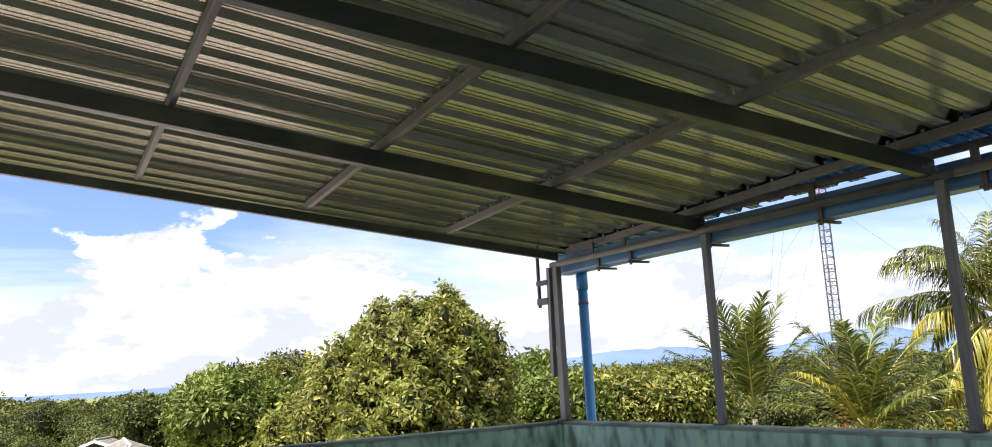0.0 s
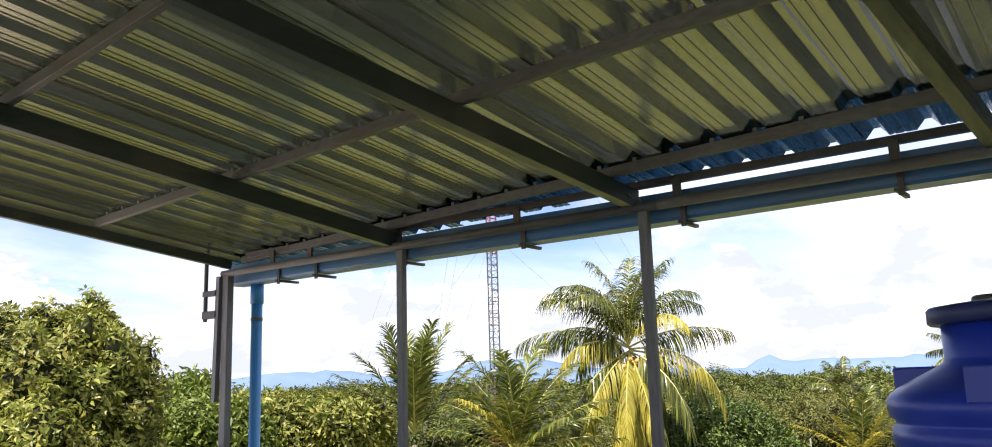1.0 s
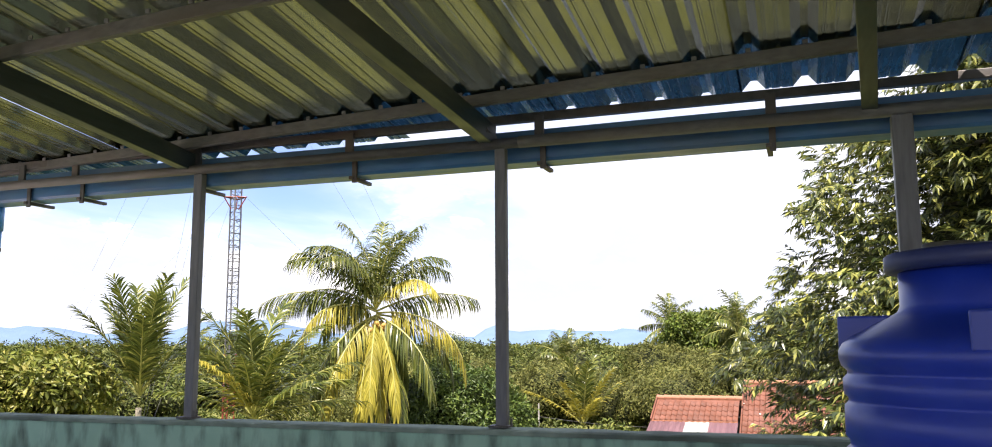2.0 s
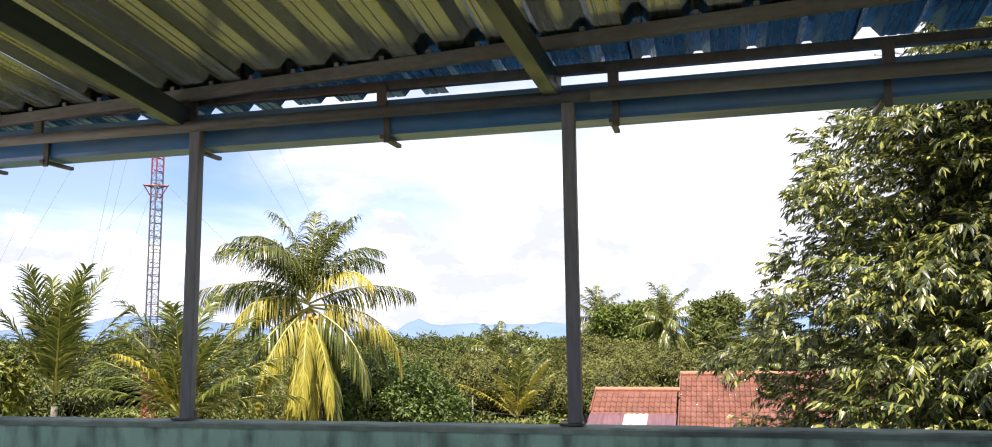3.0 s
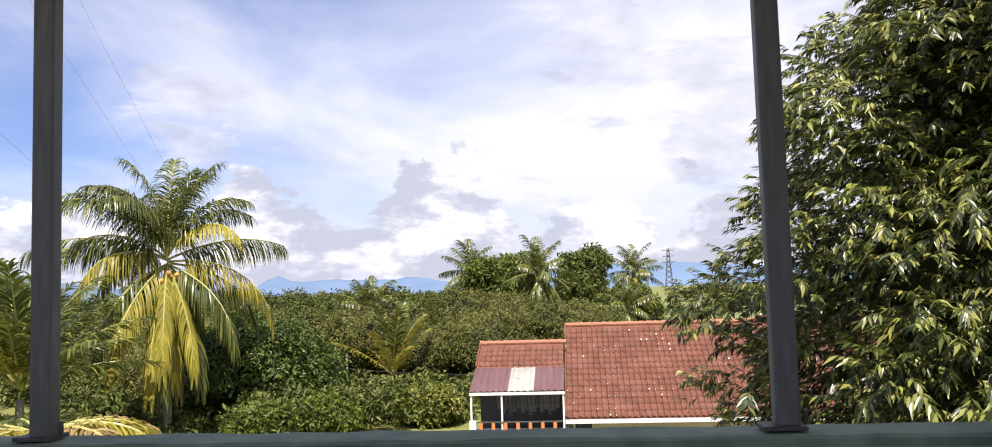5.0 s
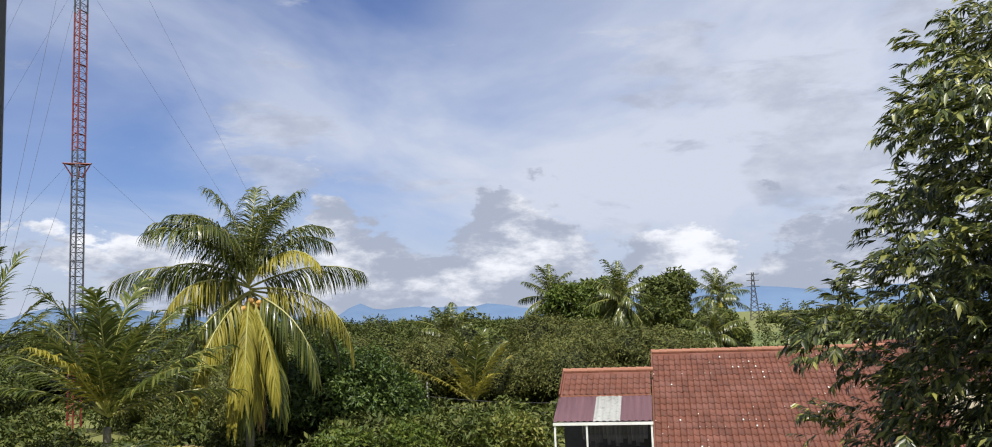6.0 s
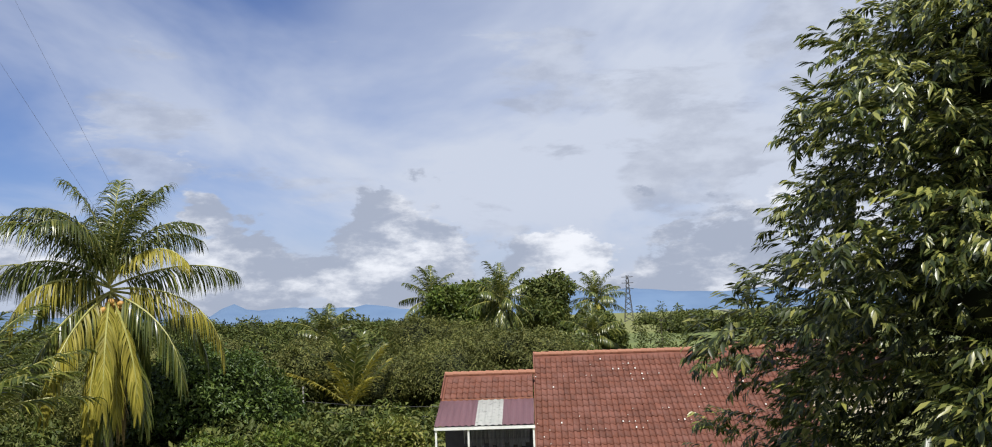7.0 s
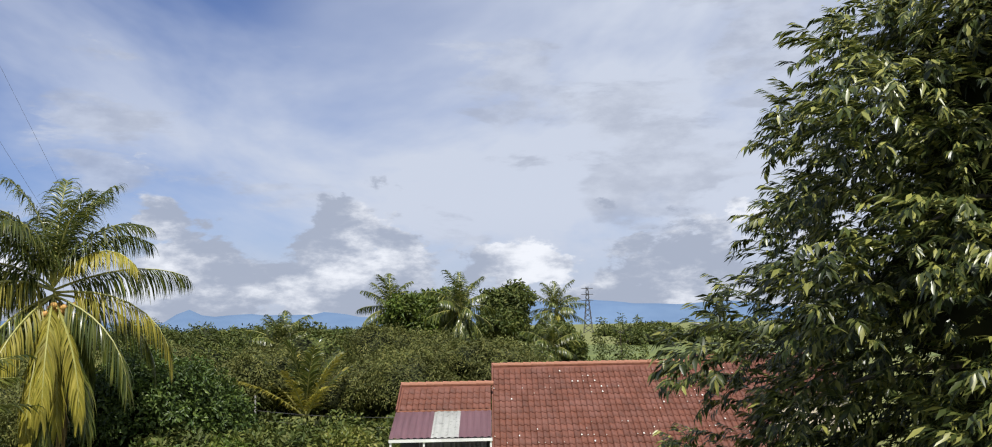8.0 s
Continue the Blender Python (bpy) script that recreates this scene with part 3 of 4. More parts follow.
# the gutter and what holds it
gut = thing("rain_gutter", "blue painted sheet-metal rain gutter along the eave", "gutter", (0, 0, 0))
bm = bmesh.new()
outline = [(6.213, 2.872), (6.213, 2.70), (6.228, 2.682), (6.392, 2.682), (6.408, 2.70), (6.408, 2.872), (6.434, 2.872), (6.434, 2.876), (6.404, 2.876), (6.404, 2.702), (6.390, 2.686), (6.230, 2.686), (6.217, 2.702), (6.217, 2.872)]
ends = [[bm.verts.new((x, y, z + 0.003 * math.sin(y * 1.3))) for x, z in outline] for y in [7.75 - 0.79 * i for i in range(16)]]
n = len(outline)
for a, c in zip(ends, ends[1:]):
    for j in range(n):
        bm.faces.new((a[j], c[j], c[(j + 1) % n], a[(j + 1) % n]))
bm.faces.new(ends[0])
bm.faces.new(ends[-1][::-1])
bmesh.ops.recalc_face_normals(bm, faces=bm.faces[:])
part("trough", bm, M_GUTTER, gut)
for y in (7.0, 6.5, 4.3, 3.06, 1.78, 5.45, 0.4, -0.9, -2.2, -3.4):
    bm = bmesh.new()
    box(bm, (6.13, y, 2.865), (0.022, 0.055, 0.13), 0.003)
    box(bm, (6.20, y, 2.715), (0.012, 0.035, 0.17), 0.003)
    box(bm, (6.315, y + 0.02, 2.662), (0.26, 0.03, 0.022), 0.003)
    part("gutter_bracket", bm, M_DARK, gut, "dark steel gutter bracket")
dp = thing("downpipe", "blue plastic rainwater pipe outside the corner", "downpipe", (6.37, 7.52, -5.0))
part("pipe", tube(bmesh.new(), [(0, 0, 0), (0, 0, 7.62)], 0.052, 20, True), M_PIPE, dp, "", True)
part("collar", tube(bmesh.new(), [(0, 0, 7.50), (0, 0, 7.69)], 0.062, 20), M_PIPE, dp, "", True)
part("pipe_clip", tube(bmesh.new(), [(0, 0, 7.34), (0, 0, 7.37)], 0.056, 16), M_DARK, dp)

# bent channel and rod beside the corner post
gb = thing("wall_bracket", "dark bent steel channel and rod fixed to the corner post", "bracket", (6.06, 7.7, 1.6))
bm = beam(bmesh.new(), (0, 0, 0.0), (0, -0.03, 1.15), 0.05, 0.05, lip=0.012)
part("channel", bm, M_POST, gb)
for z in (0.80, 1.0):
    part("arm", box(bmesh.new(), (-0.01, 0.09, z), (0.05, 0.20, 0.05 if z > 0.9 else 0.07), 0.004), M_DARK, gb)
part("rod", tube(bmesh.new(), [(-0.01, 0.17, 0.74), (-0.01, 0.17, 1.42)], 0.02, 10), M_DARK, gb)

# ---------------------------------------------------------------- water tank
tank = thing("water_tank", "blue plastic water tank with a dark lid on the terrace", "water tank", (4.505, 1.07, 0.0))
prof = [(0.46, 0.0), (0.49, 0.03), (0.495, 0.3)]
for z in (0.45, 0.62, 0.79, 0.96, 1.13, 1.30):
    prof += [(0.495, z - 0.022), (0.482, z - 0.010), (0.482, z + 0.010), (0.495, z + 0.022)]
prof += [(0.493, 1.415), (0.480, 1.428), (0.480, 1.440), (0.493, 1.453), (0.494, 1.50), (0.480, 1.515), (0.480, 1.527), (0.496, 1.542), (0.503, 1.565), (0.503, 1.59), (0.490, 1.613), (0.465, 1.632), (0.40, 1.667), (0.345, 1.695), (0.318, 1.712), (0.310, 1.73), (0.310, 1.86)]
part("body", lathe(bmesh.new(), prof, 72), M_TANK, tank, "", True)
for a in (75, -15, 165, 255):
    bm = box(bmesh.new(), (0.405, 0, 1.645), (0.19, 0.13, 0.115), 0.008)
    o = part("lug", bm, M_TANK, tank)
    o.matrix_basis = pose(0, 0, 0, 0, 0, a)
lid = part("lid", lathe(bmesh.new(), [(0.30, 1.835), (0.342, 1.835), (0.350, 1.842), (0.350, 1.885), (0.342, 1.893), (0.30, 1.899), (0.2, 1.911), (0.1, 1.918), (0.02, 1.92)], 64), M_LID, tank, "dark blue lid", True)
bm = lathe(bmesh.new(), [(0.075, 0.0), (0.085, 0.004), (0.082, 0.028), (0.074, 0.034), (0.01, 0.035)], 24)
kn = part("vent_cap", bm, M_DARK, lid, "black vent cap", True)
kn.matrix_basis = pose(0.10, 0.14, 1.905)

# ---------------------------------------------------------------- land
bm = bmesh.new()
bmesh.ops.create_grid(bm, x_segments=60, y_segments=60, size=4500)
for v in bm.verts:
    v.co.z = GROUND
tagged(part("ground", bm, M_GROUND), "rough grass and earth between the trees", "ground", kind="structure")
# out of view below the parapet, added to brighten the roof sheets by reflection
bm = box(bmesh.new(), (-9, 20, GROUND + 0.02), (34, 24, 0.06))
tagged(part("pavement_reflected", bm, M_REFLECTED_YARD), "unseen pale yard added beside the building, reflected in the roof sheets", "yard", kind="structure")
bm = box(bmesh.new(), (200, -50, GROUND + 0.02), (110, 90, 0.08))
tagged(part("field", bm, M_FIELD), "bright green rice field beyond the houses", "field", kind="structure")

bm = bmesh.new()
rows = []
for i in range(241):
    a = radians(-60 + 180 * i / 240)
    q = Vector((math.cos(a), math.sin(a), 0))
    h = 34 + 26 * noise.noise(Vector((i * 0.09, 0.3, 0))) + 20 * noise.noise(Vector((i * 0.22, 4.3, 0))) + 7 * noise.noise(Vector((i * 0.7, 8.3, 0)))
    h += 38 * math.exp(-((math.degrees(a) - 19.6) / 1.1) ** 2) + 16 * math.exp(-((math.degrees(a) - 16.5) / 1.5) ** 2) + 26 * math.exp(-((math.degrees(a) + 5) / 5) ** 2) + 30 * math.exp(-((math.degrees(a) - 37) / 5) ** 2)
    h *= 1.0 - 0.75 * min(1.0, max(0.0, (math.degrees(a) - 55) / 15))
    rows.append([bm.verts.new(q * r + Vector((0, 0, z))) for r, z in ((2350, GROUND - 5), (2480, max(6, h) * 0.7), (2560, max(10, h)), (2900, GROUND - 5))])
for a, b in zip(rows, rows[1:]):
    for j in range(3):
        bm.faces.new((a[j], b[j], b[j + 1], a[j + 1]))
tagged(part("backdrop_hills", bm, M_HILL, smooth=True), "far hills along the horizon, distance haze painted in their blue", "hills", kind="structure")

# ---------------------------------------------------------------- palms
def frond_mesh(length, rise, bend, n=105, droop=0.75, leafy=0.85, tatter=0.0, hang=0.0, sweep=0.55):
    """A palm leaf that leaves the crown along +x at the angle rise and bends down by bend on its way; hang: how far its leaflets fall from the first."""
    seg = 16
    p, ang = np.zeros(3), radians(rise)
    pts, tans = [p.copy()], [np.array([math.cos(ang), 0, math.sin(ang)])]
    for i in range(seg):
        ang -= radians(bend) * (0.35 + 1.3 * (i + 1) / seg) / seg
        d = np.array([math.cos(ang), 0, math.sin(ang)])
        p = p + d * length / seg
        pts.append(p.copy())
        tans.append(d)
    pts, tans = np.array(pts), np.array(tans)
    out = []
    for side in (-1, 1):
        for s in np.linspace(0.13, 0.995, n):
            if rng.random() < tatter:
                continue
            i = min(int(s * seg), seg - 1)
            q = pts[i] + (pts[i + 1] - pts[i]) * (s * seg - i)
            tg = tans[i]
            nrm = np.cross(np.array([0, 1.0, 0]), tg) * -1
            ll = leafy * (0.40 + 0.80 * math.sin(math.pi * min(1, 0.16 + 0.80 * s)) ** 0.8) * rng.uniform(0.88, 1.1)
            w = (0.020 + 0.012 * rng.random()) * (100 / n) ** 0.6
            d0 = unit(tg * (sweep + 0.5 * s) + np.array([0, side * 0.95, 0]) + nrm * 0.22 + np.array([0, 0, -hang]) + 0.16 * rng.normal(size=3))
            path = [q]
            d = d0
            for k in range(3):
                d = unit(d + np.array([0, 0, -droop * rng.uniform(0.6, 1.25)]) * (0.35 + 0.45 * k))
                path.append(path[-1] + d * ll / 3)
            across = unit(np.cross(d0, nrm + 0.3 * rng.normal(size=3)))
            ws = (0.6 * w, w, 0.8 * w)
            vv = [path[k] + sgn * across * ws[k] for k in range(3) for sgn in (-1, 1)] + [path[3]]
            out.append((np.array(vv), np.array([(0, 1, 3), (0, 3, 2), (2, 3, 5), (2, 5, 4), (4, 5, 6)])))
    return joined(*out), pts


def palm(name, at, fronds, height, label, crown_lift=0.0, nuts=0, trunk_r=0.14, lean=(0, 0), scale=1.0, group="", stiff=1.0, leaflets=100, leafy=1.4, hang=0.0, sweep=0.55):
    """A palm whose crown sits over its foot. Fronds: azimuth, rise, bend, length, and which look (g, y, d)."""
    t = thing(name, label, "palm tree", at, group=group)
    bm = bmesh.new()
    pts = [(lean[0] * (i / 10) ** 2, lean[1] * (i / 10) ** 2, height * i / 10) for i in range(11)]
    rad = [trunk_r * (1.5 if i == 0 else 1.1 - 0.025 * i) * (1.0 + 0.05 * (i % 2)) for i in range(11)]
    tube(bm, pts, rad, 12)
    part("trunk", bm, M_PALMBARK, t, "", True)
    top = Vector(pts[-1])
    looks = {"g": L_FROND, "y": L_YELLOW, "d": L_DRY}
    for az, rise, bend, ln, lk in fronds:
        (v, f), line = frond_mesh(ln * scale, rise, bend, droop=stiff * (0.8 if lk != "g" else 0.62), leafy=(leafy if lk == "g" else 0.8 * leafy) * scale * ln / 5.5, sweep=sweep, hang=hang * max(0.0, 1.0 - max(0, rise - 25) / 60), tatter={"d": 0.35, "y": 0.12, "g": 0.05}[lk], n=leaflets)
        base = top + Vector((0, 0, 0.28 * (rise + 60) / 60 * scale)) * (1 if scale > 0.5 else 0.4)
        o = leaf_object("frond", v, f, looks[lk], t, {"g": "", "y": "yellowing frond", "d": "dry brown frond"}[lk])
        o.matrix_basis = pose(*base, 0, 0, az)
        rb = tube(bmesh.new(), [Vector(q) for q in line[::2]], [0.05 * scale * (1.05 - i / 8.4) + 0.006 for i in range(len(line[::2]))], 5)
        part("frond_rib", rb, M_RACHIS, o)
    for k in range(nuts):
        a = k * 2.4
        bm = bmesh.new()
        bmesh.ops.create_icosphere(bm, subdivisions=2, radius=0.125)
        for v in bm.verts:
            v.co.z *= 1.2
        o = part("coconut", bm, M_NUT, t, "", True)
        o.matrix_basis = pose(*(top + Vector((math.cos(a) * (0.40 + 0.14 * (k % 5)), math.sin(a) * (0.40 + 0.14 * (k % 5)), -0.22 - 0.09 * (k % 6)))), 10 * k, 0, 0)
    return t


def random_fronds(n, length, low=-35, high=80, yellow=0.2, dry=0.1, curl=1.0):
    res = []
    for k in range(n):
        q = (k + 0.5) / n
        rise = high - (high - low) * q + rng.uniform(-6, 6)
        u = rng.random()
        look_k = "g" if q < 0.5 else ("d" if u < dry else "y" if u < dry + yellow else "g")
        res.append((k * 137.5 + rng.uniform(-15, 15), rise, curl * rng.uniform(55, 95) * (1 - 0.3 * q), length * rng.uniform(0.85, 1.1), look_k))
    return res


# the tall coconut palm: azimuths are turned so that 0 lies to the viewer's right
R0 = -62
MAIN = [(R0 + a, r, b, l, k) for a, r, b, l, k in (
    (12, 82, 46, 5.0, "g"), (40, 80, 56, 5.0, "g"), (70, 89, 30, 4.6, "g"), (168, 86, 44, 4.8, "g"), (-60, 82, 60, 4.6, "g"), (150, 76, 70, 5.0, "g"), (200, 74, 78, 5.0, "g"), (186, 66, 74, 5.3, "g"), (205, 58, 74, 5.6, "g"), 
    (24, 62, 84, 5.2, "g"), (-38, 56, 112, 4.6, "y"), (2, 26, 44, 5.4, "g"), (182, 28, 56, 6.0, "g"), (196, 40, 100, 5.4, "g"), (215, 22, 100, 5.4, "y"), (130, 20, 80, 5.0, "g"),
    (-24, 6, 88, 6.3, "y"), (-12, -6, 78, 5.6, "g"), (-42, -18, 66, 5.6, "g"), (238, -22, 56, 6.6, "y"), (222, -18, 66, 6.0, "g"), (208, -26, 60, 5.4, "d"), (278, -58, 26, 5.4, "y"), (262, -66, 18, 5.8, "g"), (250, -50, 40, 6.2, "y"), (-55, -52, 34, 5.8, "g"), (60, -20, 66, 5.0, "g"), (140, -30, 56, 5.2, "g"), (-70, -70, 16, 5.6, "d"), (265, -28, 58, 6.0, "y"), (292, -40, 48, 5.6, "y"), (100, 70, 62, 5.0, "g"), (-22, 70, 84, 4.8, "g"), (228, 68, 84, 4.8, "g"))]
palm("coconut_palm", (40.95, 22.15, GROUND), MAIN, 7.9, "tall coconut palm with yellowing fronds and orange nuts", nuts=26, trunk_r=0.17, stiff=1.6, hang=1.0, leaflets=86, leafy=1.5, sweep=0.6)
palm("coconut_palm", (32.8, 29.6, GROUND), random_fronds(15, 5.0, 50, 90, 0.05, 0.0, 0.36), 3.9, "slender green coconut palm with upright fronds", trunk_r=0.15, stiff=0.55, leaflets=46, leafy=1.1, sweep=1.0, hang=0.3)
palm("coconut_palm", (34.0, 24.4, GROUND), random_fronds(24, 4.9, 22, 88, 0.12, 0.06, 0.5), 3.0, "bushy coconut palm with upright green and yellowing fronds", trunk_r=0.16, stiff=0.7, leaflets=44, leafy=1.15, sweep=0.9, hang=0.3)
palm("coconut_palm", (20.8, 15.0, GROUND), [(a, 22, 95, 3.3, k) for a, k in ((124, "y"), (140, "d"), (-58, "y"), (-40, "d"), (215, "y"), (250, "d"), (180, "y"), (-80, "y"), (90, "g"), (20, "g"), (50, "g"))], 3.42, "low palm with drooping yellow fronds beside the building", trunk_r=0.15)
palm("young_palm", (57.0, 15.4, GROUND), random_fronds(15, 4.4, 40, 86, 0.6, 0.1, 0.5), 0.9, "young palm with long arching fronds", trunk_r=0.16, stiff=0.6, leaflets=46, leafy=0.95, sweep=0.9)
for at, h, ln in (((93, 14.8), 8.6, 5.2), ((85, 7.4), 8.2, 5.0), ((114, -3.3), 8.4, 5.4), ((95, -1.5), 4.4, 5.0), ((78, 22), 5.2, 4.4), ((104, 58), 6.0, 4.6), ((60, 118), 7.0, 5.0), ((46, 128), 6.0, 5.0), ((70, 140), 6.5, 5.0), ((52, 150), 6.5, 5.0)):
    palm("coconut_palm", (*at, GROUND), random_fronds(26, ln * 0.72, -70, 86, 0.10, 0.08, 0.6), h - 0.6, "far coconut palm rising over the trees", trunk_r=0.2, group="far palms", leaflets=40, stiff=1.5, hang=0.6, leafy=1.6, sweep=0.8)

# ---------------------------------------------------------------- the durian tree beside the terrace
dur = thing("durian_tree", "tall dark durian tree with drooping glossy leaves", "tree", (13.6, -1.56, GROUND))
bm = trunk_mesh(bmesh.new(), 11.2, 0.2, 0, 1)
for k in range(46):
    a, z = k * 2.4, 2.6 + 8.0 * (k / 46)
    ln = 3.6 * (1 - (z / 12.2) ** 2.2) + 0.3
    d = Vector((math.cos(a), math.sin(a), 0))
    tube(bm, [Vector((0, 0, z)), d * ln * 0.4 + Vector((0, 0, z + 0.25)), d * ln * 0.75 + Vector((0, 0, z + 0.22)), d * ln * 0.96 + Vector((0, 0, z))], [0.06, 0.045, 0.028, 0.01], 6)
part("trunk", bm, M_BARK, dur)
prof_z = np.array([0, 2, 4.5, 6.0, 7.0, 8.7, 9.6, 10.6, 11.3, 12.0])
prof_r = np.array([3.2, 3.8, 4.3, 4.1, 3.8, 3.12, 2.4, 1.35, 0.7, 0.1])
# leafy boughs: each a drooping plate of twigs round the outer part of a limb
places, heads = [], []
BOUGHS = 340
for k in range(BOUGHS):
    a, z = k * 2.39996 + rng.uniform(-0.25, 0.25), 0.9 + 10.7 * ((k + 0.5) / BOUGHS) ** 0.9
    reach = float(np.interp(z, prof_z, prof_r)) * rng.choice([rng.uniform(0.74, 0.90), rng.uniform(0.92, 1.06)])
    d, s = np.array([math.cos(a), math.sin(a), 0.0]), np.array([-math.sin(a), math.cos(a), 0.0])
    m = int(16 + 20 * reach)
    q = 1 - 0.62 * rng.random(m) ** 1.5
    wide = (0.16 + 0.75 * (1 - q)) * reach ** 0.5
    side = rng.uniform(-1, 1, m) * wide
    lift = 0.28 * np.sin(np.pi * q) - 0.05 * q ** 3 + rng.uniform(-0.22, 0.12, m) - 0.25 * np.abs(side)
    places.append(d * (reach * q)[:, None] + s * side[:, None] + np.array([0, 0, 1.0]) * (z + lift)[:, None])
    heads.append(d * 0.9 + s * (0.9 * side / np.maximum(wide, 0.1))[:, None] + 0.6 * random_dirs(m) + np.array([0, 0, 0.22]))
# a low bough that reaches towards the terrace, and leaves deeper in
low = 520
places.append(np.array([-3.5, 1.1, 5.4]) + rng.normal(size=(low, 3)) * np.array([0.75, 0.95, 0.36]))
heads.append(np.array([-0.8, 0.3, 0.0]) + 0.7 * random_dirs(low))
deep = 3400
zz, az = rng.uniform(0.6, 11.2, deep), rng.uniform(0, 2 * np.pi, deep)
rr = np.interp(zz, prof_z, prof_r) * rng.uniform(0.35, 0.68, deep)
places.append(np.stack([rr * np.cos(az), rr * np.sin(az), zz], -1))
heads.append(np.stack([np.cos(az), np.sin(az), 0 * az], -1) + random_dirs(deep))
pl, outw = np.concatenate(places), np.concatenate(heads)
turns = frames_of(outw, np.array([[0, 0, 1.0]]) + 0.2 * random_dirs(len(pl)))
sprays = [spray(13, 0.22, 0.128, 0.034), spray(14, 0.26, 0.122, 0.032), spray(12, 0.20, 0.138, 0.038), spray(14, 0.24, 0.128, 0.034), spray(13, 0.22, 0.134, 0.036)]
pick = rng.integers(0, 5, len(pl))
v, f = joined(*[scatter(*sprays[k], turns[pick == k], pl[pick == k], rng.uniform(0.8, 1.2, (pick == k).sum())) for k in range(5)])
leaf_object("crown", v, f, L_DURIAN, dur, "dark glossy drooping leaves")
# dark bodies inside the crown paint shade behind its gaps
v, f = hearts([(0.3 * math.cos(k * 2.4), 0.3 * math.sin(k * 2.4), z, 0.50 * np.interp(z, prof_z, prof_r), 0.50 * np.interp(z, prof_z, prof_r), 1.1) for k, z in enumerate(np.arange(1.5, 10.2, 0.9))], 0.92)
leaf_object("twig_shade_core", v, f, M_TWIG_SHADE, dur, "inner twigs, the crown's inner shade in their colour")


# ---------------------------------------------------------------- other trees
def tree(name, at, lobes, density, tufts, material, label, trunk=(3.0, 0.2, 7, 2.0), size=1.0, category="tree", group="", core=True):
    t = thing(name, label, category, (*at, GROUND), group=group)
    part("trunk", trunk_mesh(bmesh.new(), *trunk), M_BARK, t)
    v, f = lobes_crown(lobes, density, tufts, size)
    leaf_object("crown", v, f, material, t)
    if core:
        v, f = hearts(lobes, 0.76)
        leaf_object("twig_shade_core", v, f, M_TWIG_SHADE, t, "inner twigs, the crown's inner shade in their colour")
    return t


T_BROAD = [tuft(9, 0.16, 0.24, 0.10) for _ in range(4)]
T_SMALL = [tuft(11, 0.26, 0.22, 0.095, cheap=True) for _ in range(4)]
T_MID = [tuft(12, 0.34, 0.30, 0.13, cheap=True) for _ in range(4)]
T_FINE = [tuft(14, 0.42, 0.20, 0.075, cheap=True) for _ in range(5)]
T_FAR = [tuft(8, 0.8, 0.8, 0.40, cheap=True) for _ in range(3)]

dome = [(-1.0, 0.5, 4.2, 3.6, 3.4, 3.6)]
for k in range(54):
    z = 1.2 + 7.6 * ((k + 0.5) / 54) ** 0.85
    r = rng.uniform(0.65, 1.15)
    q = 6.1 * (1 - (z / 9.6) ** 1.7) ** 0.62 * rng.uniform(0.8, 1.08) - 0.7 * r
    dome.append((q * math.cos(k * 2.4) + 0.30 * z - 2.3, q * math.sin(k * 2.4) - 0.13 * z + 1.1, z, r, r, r * rng.uniform(0.8, 1.25)))
for x, y, z in ((0.9, -0.6, 9.5), (0.5, -0.2, 9.0), (1.4, -0.9, 8.8), (-0.4, 0.3, 9.1), (0.1, 0.2, 8.6), (1.9, -1.2, 8.0), (-1.3, 0.9, 8.4)):
    dome.append((x, y, z, 0.32, 0.32, 0.85))
for k in range(46):
    x, y, z, r = dome[8 + k][:4]
    dome.append((x * 1.04 + rng.uniform(-0.4, 0.4), y * 1.04 + rng.uniform(-0.4, 0.4), z + 0.85 * r, 0.26, 0.26, 0.62))
tree("broadleaf_tree", (16.0, 31.0), dome, 10, T_BROAD, L_BROAD, "full yellow-green broadleaf tree in sunlight", (7.5, 0.22, 12, 2.8), core=True)
tree("broadleaf_tree", (12.0, 38.0), random_lobes(9, 6.0, 7, 1.0), 9, T_MID, L_LIME, "rounded bright green tree behind the terrace", (4.0, 0.2, 7, 2.5))
for at, w, h in (((13.6, 62), 8, 6.0), ((17.5, 58), 9, 6.6), ((20.5, 66), 9, 6.4), ((21, 48), 8, 6.2)):
    tree("broadleaf_tree", at, random_lobes(w, h, 9, 0.8), 7, T_MID, L_WOOD, "green tree among the low houses", (4.0, 0.2, 7, 2.5), group="trees by the low houses")
tree("broadleaf_tree", (14.5, 52.0), random_lobes(8, 6.6, 8, 1.0), 8, T_MID, L_BROAD, "rounded bright green tree behind the terrace", (4.0, 0.2, 7, 2.5))
tree("broadleaf_tree", (24.0, 35.0), random_lobes(8, 6.2, 7, 1.0), 10, T_MID, L_LIME, "bright green tree beside the palms", (4.0, 0.2, 7, 2.2))
tree("broadleaf_tree", (29.5, 34.5), random_lobes(8, 5.6, 7, 0.8), 10, T_MID, L_BROAD, "yellow-green tree beside the palms", (3.6, 0.2, 7, 2.2))
tree("mango_tree", (47.5, 20.6), [(0, 0, 2.7, 3.2, 3.2, 2.4), (-1.0, 2.0, 2.4, 2.0, 2.0, 1.9), (0.5, -2.2, 2.2, 2.0, 2.0, 1.7), (-1.4, -0.6, 3.7, 1.7, 1.7, 1.4), (0.2, 0.8, 4.4, 1.4, 1.4, 1.1)], 16, T_SMALL, L_DEEP, "dense deep green tree beside the coconut palm", (2.6, 0.2, 6, 1.8))
